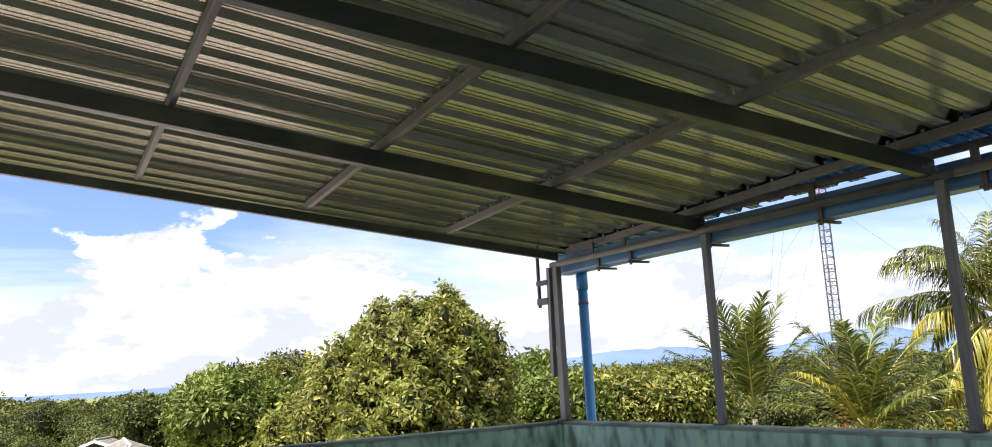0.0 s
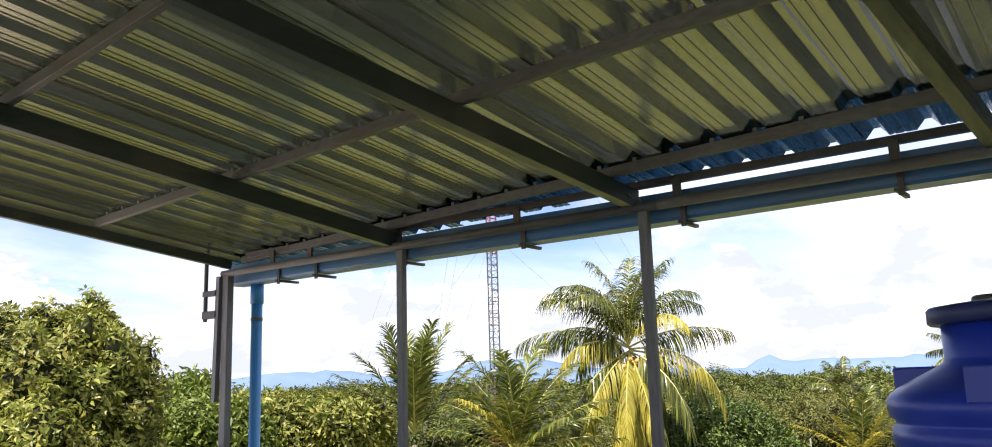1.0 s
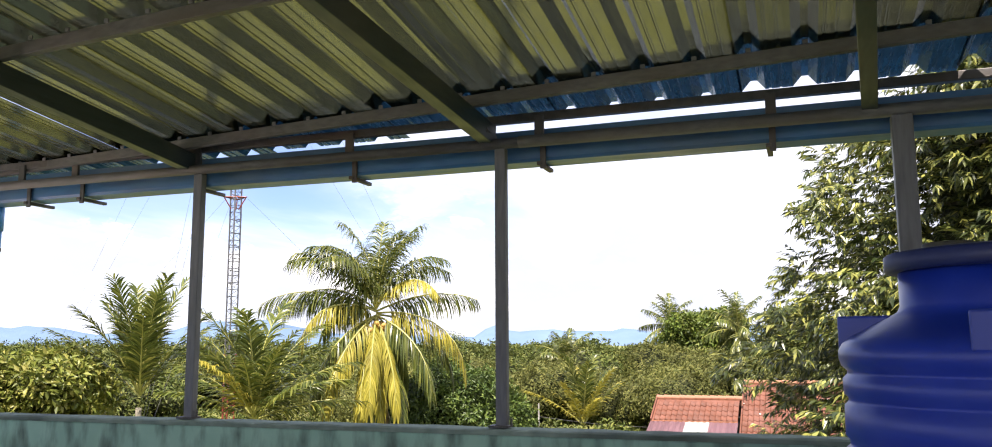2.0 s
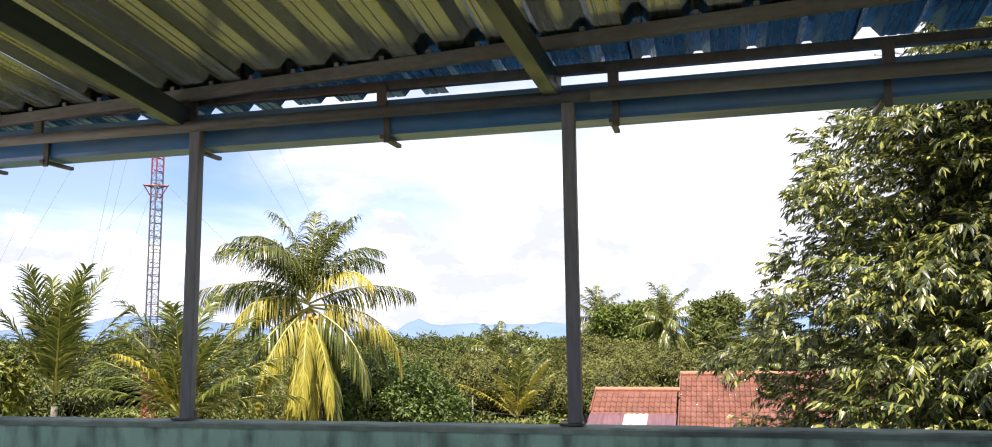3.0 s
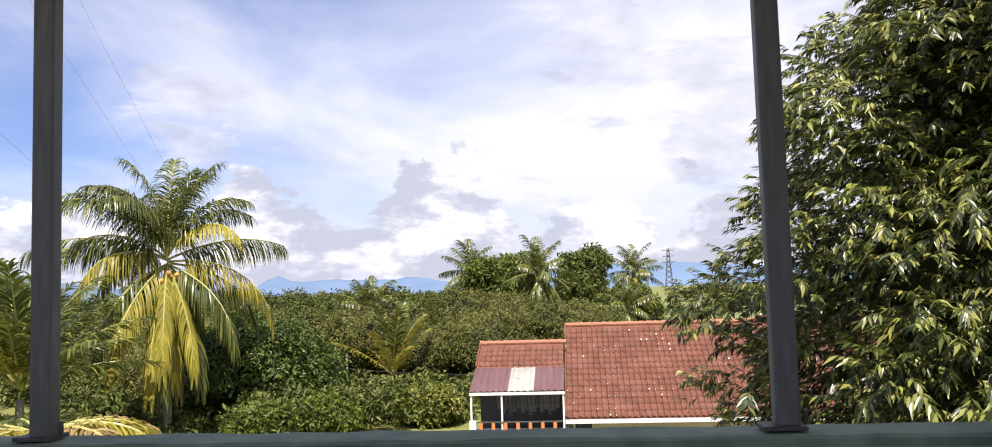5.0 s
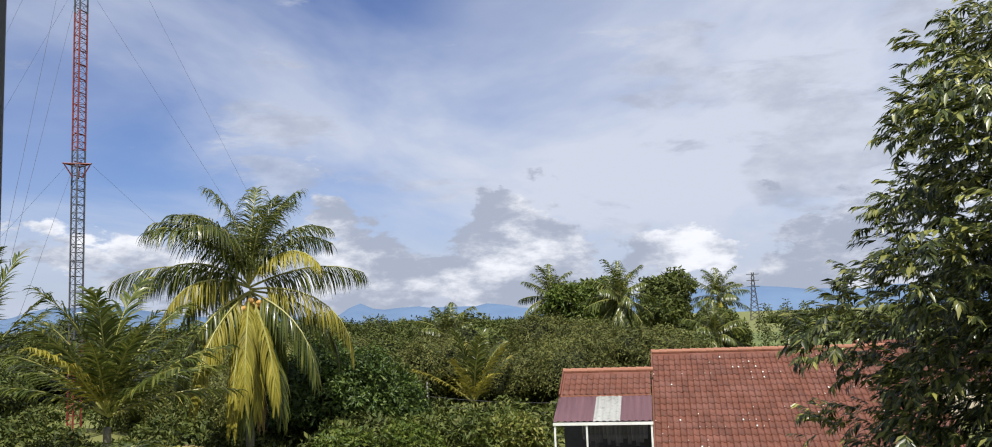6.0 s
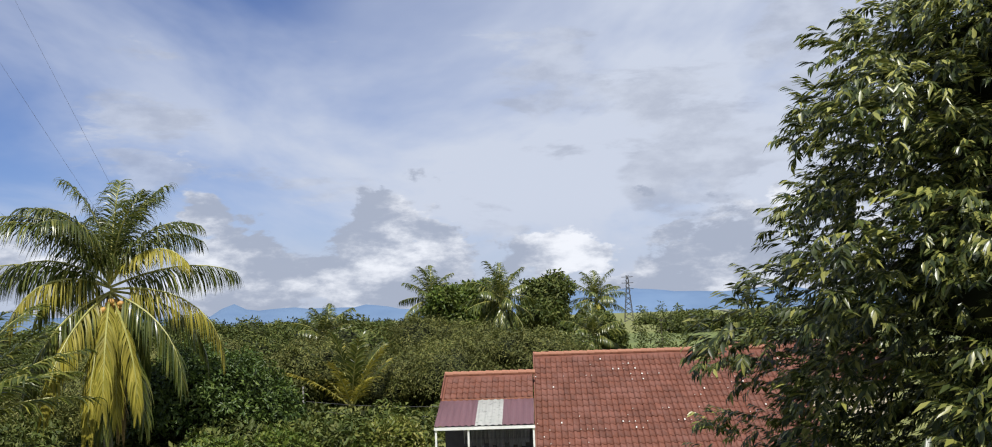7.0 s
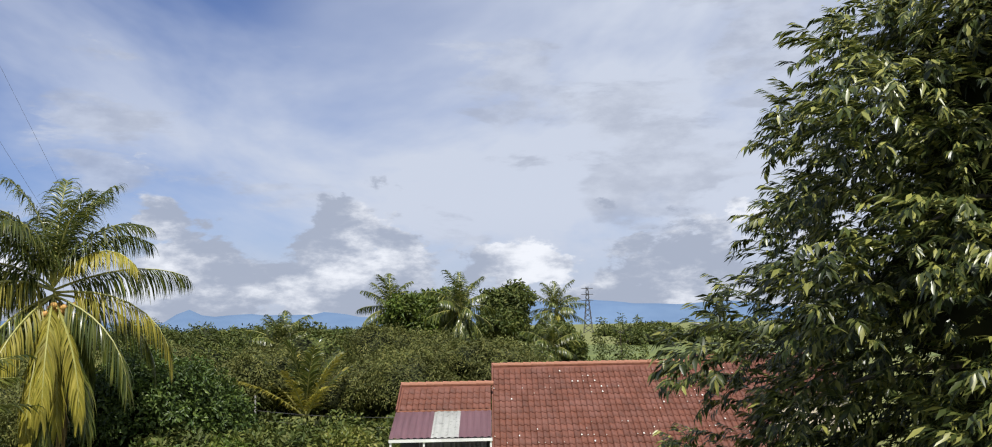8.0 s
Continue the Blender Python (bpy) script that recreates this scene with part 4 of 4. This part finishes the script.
tree("shrub", (43.0, 15.2), random_lobes(3.2, 1.5, 7), 22, T_SMALL, L_LIME, "bright green shrub beside the young palm", (1.0, 0.08, 5, 0.8), category="shrub")
tree("shrub", (46.0, 11.0), random_lobes(3.6, 1.2, 7), 22, T_SMALL, L_BROAD, "yellow-leaved shrub near the porch", (0.8, 0.08, 5, 0.8), category="shrub")
tree("shrub", (27.5, 24.5), random_lobes(3.4, 2.7, 8), 20, T_SMALL, L_LIME, "bright green bush under the young palms", (1.4, 0.08, 5, 0.8), category="shrub")
tree("shrub", (24.5, 27.0), random_lobes(4.0, 2.6, 8), 20, T_SMALL, L_BROAD, "yellow-green bush under the young palms", (1.4, 0.08, 5, 0.8), category="shrub")
tree("shrub", (40.5, 17.6), random_lobes(3.0, 1.7, 7), 20, T_SMALL, L_LIME, "bright green shrub under the palms", (1.0, 0.08, 5, 0.8), category="shrub")
tree("broadleaf_tree", (90.5, 11.0), random_lobes(7.5, 7.0, 9, 2.8), 7, T_MID, L_LIME, "high green tree between two far palms", (8.0, 0.3, 7, 2.5), 1.3)
tree("broadleaf_tree", (112, 3.2), random_lobes(7.5, 7.6, 8, 3.0), 6, T_MID, L_WOOD, "dark rounded far tree", (7.0, 0.3, 7, 2.5), 1.5)
tree("broadleaf_tree", (98, -2.4), random_lobes(6.5, 5.6, 8, 0.4), 6, T_MID, L_WOOD, "dark rounded tree beside the rice field", (4.5, 0.25, 7, 2.2), 1.3)
tree("slender_tree", (84.0, -7.0), [(q * 0.9, p + 0.25 * (k % 2), 1.6 + 1.1 * k, 0.75 - 0.11 * k, 0.75 - 0.11 * k, 0.8) for k in range(5) for q, p in ((0, 0.0), (0.4, 1.7), (-0.5, -1.6))], 5, T_SMALL, L_WOOD, "thin young trees before the rice field", (6.6, 0.08, 9, 1.4), 1.1, core=False)
for at in ((60.5, 20.5), (64, 12.0), (61, 28), (68, 4.5), (70, 34), (57, 33), (53, 27), (74, 11), (78, 17)):
    tree("olive_tree", at, random_lobes(10, 4.3 + 0.07 * max(0, at[0] - 62) - 0.05 * max(0, at[1] - 20), 12, 0.3), 7.0, T_FINE, L_OLIVE, "rounded dusty olive-green tree of the grove", (3.0, 0.2, 8, 3.0), 1.0, group="trees of the grove")

# far woods, past counting
pieces, cores = [], []
for k in range(390):
    a = radians(rng.uniform(-24, 100))
    q = 66 * (7.0 ** rng.random()) + rng.uniform(0, 8)
    x, y = 5 + q * math.cos(a), 4 + q * math.sin(a)
    if a < radians(1) and q > 92 and q < 235 or a < radians(-1.5) and q < 235 or a < radians(6) and q < 70 or x < 66 and 30 < y < 46:
        continue
    if a > radians(70) and q < (105 if a < radians(84) else 88):
        continue
    s = rng.uniform(0.7, 1.4) * (0.8 if a > radians(70) else 1.0)
    w, h = rng.uniform(8, 13) * s, rng.uniform(4.6, 6.4) * s * (1 + 0.0006 * q)
    if a < radians(2) and q > 235:
        h = rng.uniform(2.2, 3.4)
    elif q > 105:
        h = min(h, 5.0 + rng.uniform(-0.9, 0.5))
    else:
        h *= 0.74 if a > radians(17) else 0.72
    lob = [(lx + x, ly + y, lz + GROUND, r1, r2, r3) for lx, ly, lz, r1, r2, r3 in random_lobes(w, h, 8)]
    near = q < 112
    pieces.append(lobes_crown(lob, 2.6 if near else 0.42, T_FINE if near else T_FAR, 1.6 if near else 0.55 + q / 480, 0.1))
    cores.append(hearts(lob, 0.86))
# dark bodies inside the woods, inner shade put into their colour
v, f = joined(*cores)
tagged(leaf_object("thicket", v, f, M_TWIG_SHADE), "inner twigs of the far woods, inner shade in their colour", "thicket", kind="stuff")
v, f = joined(*pieces)
tagged(leaf_object("woods", v, f, L_WOOD), "far mixed tropical woodland reaching to the hills", "woods", kind="stuff")

# ---------------------------------------------------------------- the house with the tiled roof
def tile_slope(eave, ridge, y0, y1, col=0.235, row=0.43):
    """Curved tiles over one slope, from the eave (x, z) up to the ridge (x, z)."""
    e, r = np.array([eave[0], 0, eave[1]]), np.array([ridge[0], 0, ridge[1]])
    d = r - e
    length = np.linalg.norm(d)
    d = d / length
    prof = [(-0.5, -0.022), (-0.42, 0.0), (-0.1, 0.010), (0.12, 0.046), (0.32, 0.056), (0.5, -0.022)]
    tv = np.array([(x, py * col, pz + (0.036 if x == 0 else 0.0)) for x in (0.0, row * 1.04) for py, pz in prof] + [(0.0, py * col, pz - 0.004) for py, pz in prof])
    tf = []
    for j in range(5):
        tf += [(j, j + 6, j + 7), (j, j + 7, j + 1), (j + 12, j, j + 1), (j + 12, j + 1, j + 13)]
    rows_n, cols_n = int(length / row), int(round((y1 - y0) / col))
    pl = np.array([e + d * row * i + np.array([0, y0 + col * (k + 0.5), 0]) for i in range(rows_n) for k in range(cols_n)])
    pl += 0.004 * rng.normal(size=pl.shape)
    turn = frames_of(np.array([d]), np.array([[0, 0, 1.0]]))[0]
    return scatter(tv, np.array(tf), np.repeat(turn[None], len(pl), 0), pl, np.ones(len(pl))), pl, turn


house = thing("house", "single-storey house with a terracotta tiled roof and a porch", "house")
EAVE, RIDGE = (37.6, -3.54), (44.0, -0.26)
(v, f), spots, turn = tile_slope(EAVE, RIDGE, -6.4, 4.4)
roof = leaf_object("roof", v, f, M_TILE, house, "weathered terracotta roof tiles")
tagged(roof, kind="stuff")
# small pale pieces on some of the tiles, in clusters
sel = spots[rng.random(len(spots)) < 0.24]
sel = sel[np.array([noise.noise(Vector((q[1] * 0.45, q[0] * 0.6, 3.0))) > 0.02 for q in sel])]
cv = np.array([(0.0, -0.03, 0.0), (0.0, 0.03, 0.0), (0.09, 0.026, 0.0), (0.10, -0.02, 0.0), (0.0, -0.03, 0.006), (0.0, 0.03, 0.006), (0.09, 0.026, 0.006), (0.10, -0.02, 0.006)])
cf = np.array([(4, 5, 6), (4, 6, 7), (0, 1, 5), (0, 5, 4), (1, 2, 6), (1, 6, 5), (2, 3, 7), (2, 7, 6), (3, 0, 4), (3, 4, 7)])
v, f = scatter(cv, cf, np.repeat(turn[None], len(sel), 0), sel + turn @ np.array([0.02, 0.07, 0.094]), rng.choice([0.4, 0.5, 0.65, 1.0], len(sel)))
tagged(leaf_object("tile_spot", v, f, M_SPOT, roof, "small pale spots on the tiles"), kind="stuff")
(v, f), _, _ = tile_slope((50.4, -3.54), RIDGE, -6.4, 4.4)
tagged(leaf_object("roof_back", v, f, M_TILE, house), kind="stuff")
(v, f), _, _ = tile_slope((39.75, -1.70), (41.6, -0.86), 4.5, 8.1)
annex = tagged(leaf_object("annex_roof", v, f, M_TILE, house, "lower terracotta tiled roof"), kind="stuff")
(v, f), _, _ = tile_slope((43.45, -1.70), (41.6, -0.86), 4.5, 8.1)
tagged(leaf_object("annex_roof_back", v, f, M_TILE, house), kind="stuff")
# decks under the tiles, ridge caps, verge and fascia
for nm, e, r, y0, y1, par in (("roof_deck", EAVE, RIDGE, -6.4, 4.4, house), ("roof_deck", (50.4, -3.54), RIDGE, -6.4, 4.4, house), ("roof_deck", (39.75, -1.70), (41.6, -0.86), 4.5, 8.1, house), ("roof_deck", (43.45, -1.70), (41.6, -0.86), 4.5, 8.1, house)):
    part(nm, beam(bmesh.new(), (e[0], (y0 + y1) / 2, e[1] - 0.05), (r[0], (y0 + y1) / 2, r[1] - 0.05), y1 - y0, 0.06, 0), M_TILE, par)
cap_bm = tube(bmesh.new(), [(0, -0.17, 0.0), (0, 0.16, 0.012), (0, 0.19, 0.012)], [0.10, 0.115, 0.12], 10)
ridge_tile = part("ridge_tile", cap_bm, M_RIDGE, house)
ridge_tile.matrix_basis = pose(44.0, 4.25, -0.235)
for i in range(1, 32):
    again(ridge_tile, (44.0, 4.25 - 0.34 * i, -0.235 + 0.004 * (i % 3)))
for i in range(11):
    again(ridge_tile, (41.6, 7.95 - 0.34 * i, -0.835 + 0.004 * (i % 2)))
part("verge", beam(bmesh.new(), (37.55, 4.43, -3.50), (44.0, 4.43, -0.20), 0.06, 0.16), M_TILE, house)
part("verge", beam(bmesh.new(), (39.7, 8.13, -1.67), (41.6, 8.13, -0.83), 0.06, 0.13), M_TILE, house)
part("fascia", box(bmesh.new(), (37.56, -1.0, -3.66), (0.04, 10.9, 0.16), 0.006), M_WHITE, house, "white eave board")
part("wall", box(bmesh.new(), (44.2, -1.0, -4.35), (12.0, 10.2, 1.5), 0.01), M_CREAM, house, "cream rendered wall")
bm = bmesh.new()
for x, z in ((38.3, -3.6), (44.0, -0.36), (49.7, -3.6)):
    bm.verts.new((x, 4.1, z)), bm.verts.new((x, 3.9, z))
bm.verts.ensure_lookup_table()
for ids in ((0, 2, 4), (5, 3, 1), (0, 1, 3, 2), (2, 3, 5, 4), (4, 5, 1, 0)):
    bm.faces.new([bm.verts[i] for i in ids])
part("gable", bm, M_CREAM, house)
# shade under the porch roof is put into this wall's colour
part("annex_wall", box(bmesh.new(), (42.0, 6.3, -3.4), (3.6, 3.5, 3.2), 0.01), M_SHADE, house, "back wall of the porch, its shade painted in the colour")
part("apron_flashing", box(bmesh.new(), (39.78, 6.3, -1.71), (0.14, 3.62, 0.05), 0.004), M_RIDGE, house)
win = part("window", box(bmesh.new(), (38.14, 3.75, -4.0), (0.08, 0.8, 0.75), 0.006), M_WHITE, house)
# pane coloured as the unlit room behind it
part("pane", box(bmesh.new(), (38.085, 3.75, -4.0), (0.03, 0.66, 0.62)), M_SHADE, win, "window pane, the dark room behind painted on it")
# awning of ribbed sheets, the middle one milky
for y0, y1, mt in ((4.47, 5.65, M_AWN), (5.65, 6.65, M_CLEAR), (6.65, 8.15, M_AWN)):
    bm = bmesh.new()
    n = int((y1 - y0) / 0.06)
    rows = []
    for x, z in ((37.40, -2.44), (39.74, -1.74)):
        rows.append([bm.verts.new((x, y0 + (y1 - y0) * i / n, z + (0.028 if i % 4 in (1, 2) else 0.0))) for i in range(n + 1)])
    for i in range(n):
        bm.faces.new((rows[0][i], rows[0][i + 1], rows[1][i + 1], rows[1][i]))
    bmesh.ops.solidify(bm, geom=bm.faces[:], thickness=0.004)
    part("awning_sheet", bm, mt, house, "milky translucent roof sheet" if mt is M_CLEAR else "maroon ribbed roof sheet")
part("awning_beam", box(bmesh.new(), (37.45, 6.3, -2.53), (0.06, 3.72, 0.11), 0.005), M_WHITE, house, "white painted beam")
for y in (8.1, 4.5, 6.9):
    part("porch_post", box(bmesh.new(), (37.5, y, -3.5), (0.07, 0.07, 1.95), 0.005), M_WHITE, house)
part("porch_pier", box(bmesh.new(), (37.5, 8.05, -4.0), (0.26, 0.26, 0.85), 0.01), M_WHITE, house)
part("porch_floor", box(bmesh.new(), (38.9, 6.3, -4.62), (2.9, 3.9, 0.66), 0.01), M_WHITE, house, "white edge of the porch floor")
rail = part("porch_rail", box(bmesh.new(), (37.46, 6.3, -3.62), (0.05, 3.5, 0.05), 0.004), M_DARK, house, "dark porch railing")
part("bottom_rail", box(bmesh.new(), (37.46, 6.3, -4.2), (0.05, 3.5, 0.04), 0.004), M_DARK, rail)
for i in range(7):
    part("baluster", box(bmesh.new(), (37.46, 4.85 + 0.48 * i, -3.91), (0.05, 0.13, 0.54), 0.01), M_ORANGE, rail, "orange baluster")
for i in range(16):
    h = 0.6 + 0.35 * ((i * 7) % 5) / 5
    bm = bmesh.new()
    nn = 8
    g = [[bm.verts.new((0.04 * math.sin(a * 2.3 + i), 0.17 * (a / nn - 0.5) * (1.2 - 0.4 * zr), -h * zr)) for a in range(nn + 1)] for zr in (0, 0.5, 1)]
    for a, b in zip(g, g[1:]):
        for j in range(nn):
            bm.faces.new((a[j], a[j + 1], b[j + 1], b[j]))
    bmesh.ops.solidify(bm, geom=bm.faces[:], thickness=0.01)
    o = part("garment", bm, M_CLOTH)
    o.matrix_basis = pose(38.35 + 0.05 * (i % 3), 4.75 + 0.155 * i, -2.62, 0, 0, 12 * math.sin(i * 3.3))
    o.name = "hung_garment"
    tagged(o, "garment hung to dry under the porch roof", "laundry", "washing on the line")
wl = thing("washing_line", "thin washing line under the porch roof", "washing line")
part("line", tube(bmesh.new(), [(38.38, 4.5, -2.60), (38.38, 8.1, -2.60)], 0.006, 6), M_DARK, wl)

# a second tiled roof farther on
h2 = thing("house", "farther house with a red tiled roof behind the durian tree", "house")
(v, f), _, _ = tile_slope((56.5, -2.9), (60.5, -0.4), -16.5, -7.5)
tagged(leaf_object("roof", v, f, M_TILE, h2), kind="stuff")
(v, f), _, _ = tile_slope((64.5, -2.9), (60.5, -0.4), -16.5, -7.5)
tagged(leaf_object("roof_back", v, f, M_TILE, h2), kind="stuff")
part("wall", box(bmesh.new(), (60.5, -12, -4.0), (7.2, 8.4, 2.0), 0.01), M_CREAM, h2)
bm = bmesh.new()
for x, z in ((56.9, -3.0), (60.5, -0.5), (64.1, -3.0)):
    bm.verts.new((x, -7.75, z)), bm.verts.new((x, -7.95, z))
bm.verts.ensure_lookup_table()
for ids in ((0, 2, 4), (5, 3, 1), (0, 1, 3, 2), (2, 3, 5, 4), (4, 5, 1, 0)):
    bm.faces.new([bm.verts[i] for i in ids])
part("gable", bm, M_CREAM, h2)


# ---------------------------------------------------------------- low houses to the north
def low_house(at, turn, w, d, eave, ridge, wall_m, roof_m, label):
    t = thing("house", label, "house", (*at, GROUND), turn, group="low houses")
    part("wall", box(bmesh.new(), (0, 0, eave / 2), (w, d, eave), 0.01), wall_m, t)
    for s in (-1, 1):
        bm = bmesh.new()
        n = 40
        rows = [[bm.verts.new((-w / 2 - 0.4 + (w + 0.8) * i / n, s * y, z + (0.03 if i % 2 else 0))) for i in range(n + 1)] for y, z in ((0, ridge), (d / 2 + 0.5, eave - 0.25))]
        for i in range(n):
            bm.faces.new((rows[0][i], rows[0][i + 1], rows[1][i + 1], rows[1][i]))
        bmesh.ops.solidify(bm, geom=bm.faces[:], thickness=0.02)
        part("roof_slope", bm, roof_m, t)
        part("barge_board", beam(bmesh.new(), (-w / 2 - 0.42, 0, ridge - 0.06), (-w / 2 - 0.42, s * (d / 2 + 0.5), eave - 0.31), 0.04, 0.18), M_WHITE, t)
        part("barge_board", beam(bmesh.new(), (w / 2 + 0.42, 0, ridge - 0.06), (w / 2 + 0.42, s * (d / 2 + 0.5), eave - 0.31), 0.04, 0.18), M_WHITE, t)
    bm = bmesh.new()
    for y, z in ((-d / 2, eave - 0.1), (0, ridge - 0.1), (d / 2, eave - 0.1)):
        bm.verts.new((-w / 2, y, z)), bm.verts.new((w / 2, y, z))
    bm.verts.ensure_lookup_table()
    for ids in ((4, 2, 0), (1, 3, 5), (0, 2, 3, 1), (2, 4, 5, 3), (4, 0, 1, 5)):
        bm.faces.new([bm.verts[i] for i in ids])
    part("gable", bm, wall_m, t)
    part("ridge_cap", tube(bmesh.new(), [(-w / 2 - 0.42, 0, ridge + 0.02), (w / 2 + 0.42, 0, ridge + 0.02)], 0.09, 8), roof_m, t)


low_house((8.6, 53.0), 84, 9, 6.5, 2.7, 4.0, M_SHADE, M_GREYROOF, "low house with a weathered grey roof and dark gable")
low_house((10.6, 66.0), 62, 11, 7.5, 2.6, 3.9, M_SHADE, M_GREYROOF, "low house with a weathered grey ridged roof")
low_house((16.8, 73.0), 75, 6, 4, 2.7, 3.5, M_WHITE, M_WHITE, "small white flat-looking building among trees")
low_house((18.0, 135.0), 10, 5, 4, 2.2, 3.2, M_CREAM, M_TILE, "low house with a dull red roof among palms")

# ---------------------------------------------------------------- guyed mast, pylon, poles
mast = thing("radio_mast", "slim guyed lattice mast banded red and white", "radio mast", (52.45, 39.45, GROUND))
W = 0.43
corners = [(W * math.cos(radians(90 + 120 * k)), W * math.sin(radians(90 + 120 * k))) for k in range(3)]
for sct in range(13):
    bm = bmesh.new()
    z0, z1 = sct * 3.0, sct * 3.0 + 3.0
    for x, y in corners:
        tube(bm, [(x, y, z0), (x, y, z1)], 0.06, 6)
    for i in range(6):
        z = z0 + 0.5 * i
        for k in range(3):
            (xa, ya), (xb, yb) = corners[k], corners[(k + 1) % 3]
            tube(bm, [(xa, ya, z), (xb, yb, z)], 0.018, 5)
            tube(bm, [(xa, ya, z), (xb, yb, z + 0.5)] if i % 2 else [(xb, yb, z), (xa, ya, z + 0.5)], 0.014, 5)
    red = sct in (0, 1, 6, 7, 8, 10, 12)
    part("lattice_section", bm, M_MASTR if red else M_MASTW, mast, "red lattice section" if red else "pale lattice section")
for i in range(34):
    z = 5.5 + 0.9 * i
    part("step_ring", box(bmesh.new(), (-0.05, -0.1, z), (0.95, 0.06, 0.05)), M_MASTW if z < 17 else M_MASTR, mast)
bm = bmesh.new()
for k in range(3):
    a = radians(30 + 120 * k)
    d = Vector((math.cos(a), math.sin(a), 0))
    tube(bm, [d * 0.2 + Vector((0, 0, 17.05)), d * 0.95 + Vector((0, 0, 17.05))], 0.05, 6)
    tube(bm, [d * 0.3 + Vector((0, 0, 16.2)), d * 0.85 + Vector((0, 0, 17.0))], 0.04, 6)
    e = Vector((math.cos(a + 2.094), math.sin(a + 2.094), 0))
    tube(bm, [d * 0.9 + Vector((0, 0, 17.05)), e * 0.9 + Vector((0, 0, 17.05))], 0.045, 6)
part("star_frame", bm, M_MASTR, mast, "red guy frame")
for k in range(3):
    a = radians(-35 + 120 * k)
    d = Vector((math.cos(a), math.sin(a), 0))
    for h, r in ((17.05, 0.9), (29, 0.3), (36, 0.3)):
        part("guy_wire", tube(bmesh.new(), [d * r + Vector((0, 0, h)), d * 21 + Vector((0, 0, 0.0))], 0.008, 4), M_DARK, mast)

pyl = thing("power_pylon", "far grey lattice power pylon", "pylon", (513, -50, GROUND))
bm = bmesh.new()
for sx, sy in ((1, 1), (1, -1), (-1, 1), (-1, -1)):
    tube(bm, [(2.6 * sx, 2.6 * sy, 0), (0.9 * sx, 0.9 * sy, 18), (0.5 * sx, 0.5 * sy, 27)], 0.16, 5)
for i in range(9):
    z, w = 3.0 * i, 2.6 - 0.095 * 3 * i * 0.8
    for s in (-1, 1):
        tube(bm, [(s * w, -w, z), (s * w, w, z + 3)], 0.1, 4)
        tube(bm, [(s * w, w, z), (s * w, -w, z + 3)], 0.1, 4)
part("lattice", bm, M_DARK, pyl)
for z in (19, 22.5, 26):
    part("cross_arm", box(bmesh.new(), (0, 0, z), (0.4, 7.0, 0.35)), M_DARK, pyl)

pole = thing("fence_pole", "thin pale concrete pole standing in the garden", "pole", (54.3, 17.6, GROUND))
part("shaft", tube(bmesh.new(), [(0, 0, 0), (0, 0, 2.9)], [0.06, 0.05], 10), M_GREYROOF, pole)
pole2 = thing("fence_pole", "thin pale concrete pole standing in the garden", "pole", (49.0, 8.9, GROUND))
part("shaft", tube(bmesh.new(), [(0, 0, 0), (0, 0, 2.2)], [0.06, 0.05], 10), M_GREYROOF, pole2)
for z in (1.6, 2.1):
    w = thing("fence_wire", "thin sagging fence wire between poles", "wire")
    part("strand", tube(bmesh.new(), [(54.3 - 5.3 * i / 8, 17.6 - 8.7 * i / 8, GROUND + z - 0.12 * math.sin(math.pi * i / 8)) for i in range(9)], 0.012, 4), M_DARK, w)

# banana plants and undergrowth on the near ground
for at, n in (((47.5, 17.4), 7), ((44.8, 18.8), 6)):
    t = thing("banana_plant", "young banana plant with broad torn leaves", "banana plant", (*at, GROUND), group="banana plants")
    part("stem", tube(bmesh.new(), [(0, 0, 0), (0, 0, 1.2)], [0.11, 0.07], 10), M_RACHIS, t)
    for k in range(n):
        lv, lf = leaf(1.7, 0.46, 0.05, 0.75)
        o = leaf_object("banana_leaf", lv, lf, L_LIME, t)
        o.matrix_basis = pose(0, 0, 1.15, 0, -52 + 11 * (k % 4), k * 137.5)
pieces = []
for k in range(110):
    a, q = radians(rng.uniform(-6, 50)), rng.uniform(40, 66)
    x, y = 5 + q * math.cos(a), 4 + q * math.sin(a)
    if 35.5 < x < 52 and -7 < y < 9.5 or (abs(x - 57) < 2.5 and abs(y - 15.4) < 2.5):
        continue
    lob = [(lx + x, ly + y, lz + GROUND, r1, r2, r3) for lx, ly, lz, r1, r2, r3 in random_lobes(rng.uniform(2.5, 4.5), rng.uniform(0.8, 1.9), 4)]
    pieces.append(lobes_crown(lob, 4.5, T_SMALL, 1.35))
v, f = joined(*pieces)
tagged(leaf_object("undergrowth", v, f, L_WOOD), "low bushes and weeds between the trees", "undergrowth", kind="stuff")
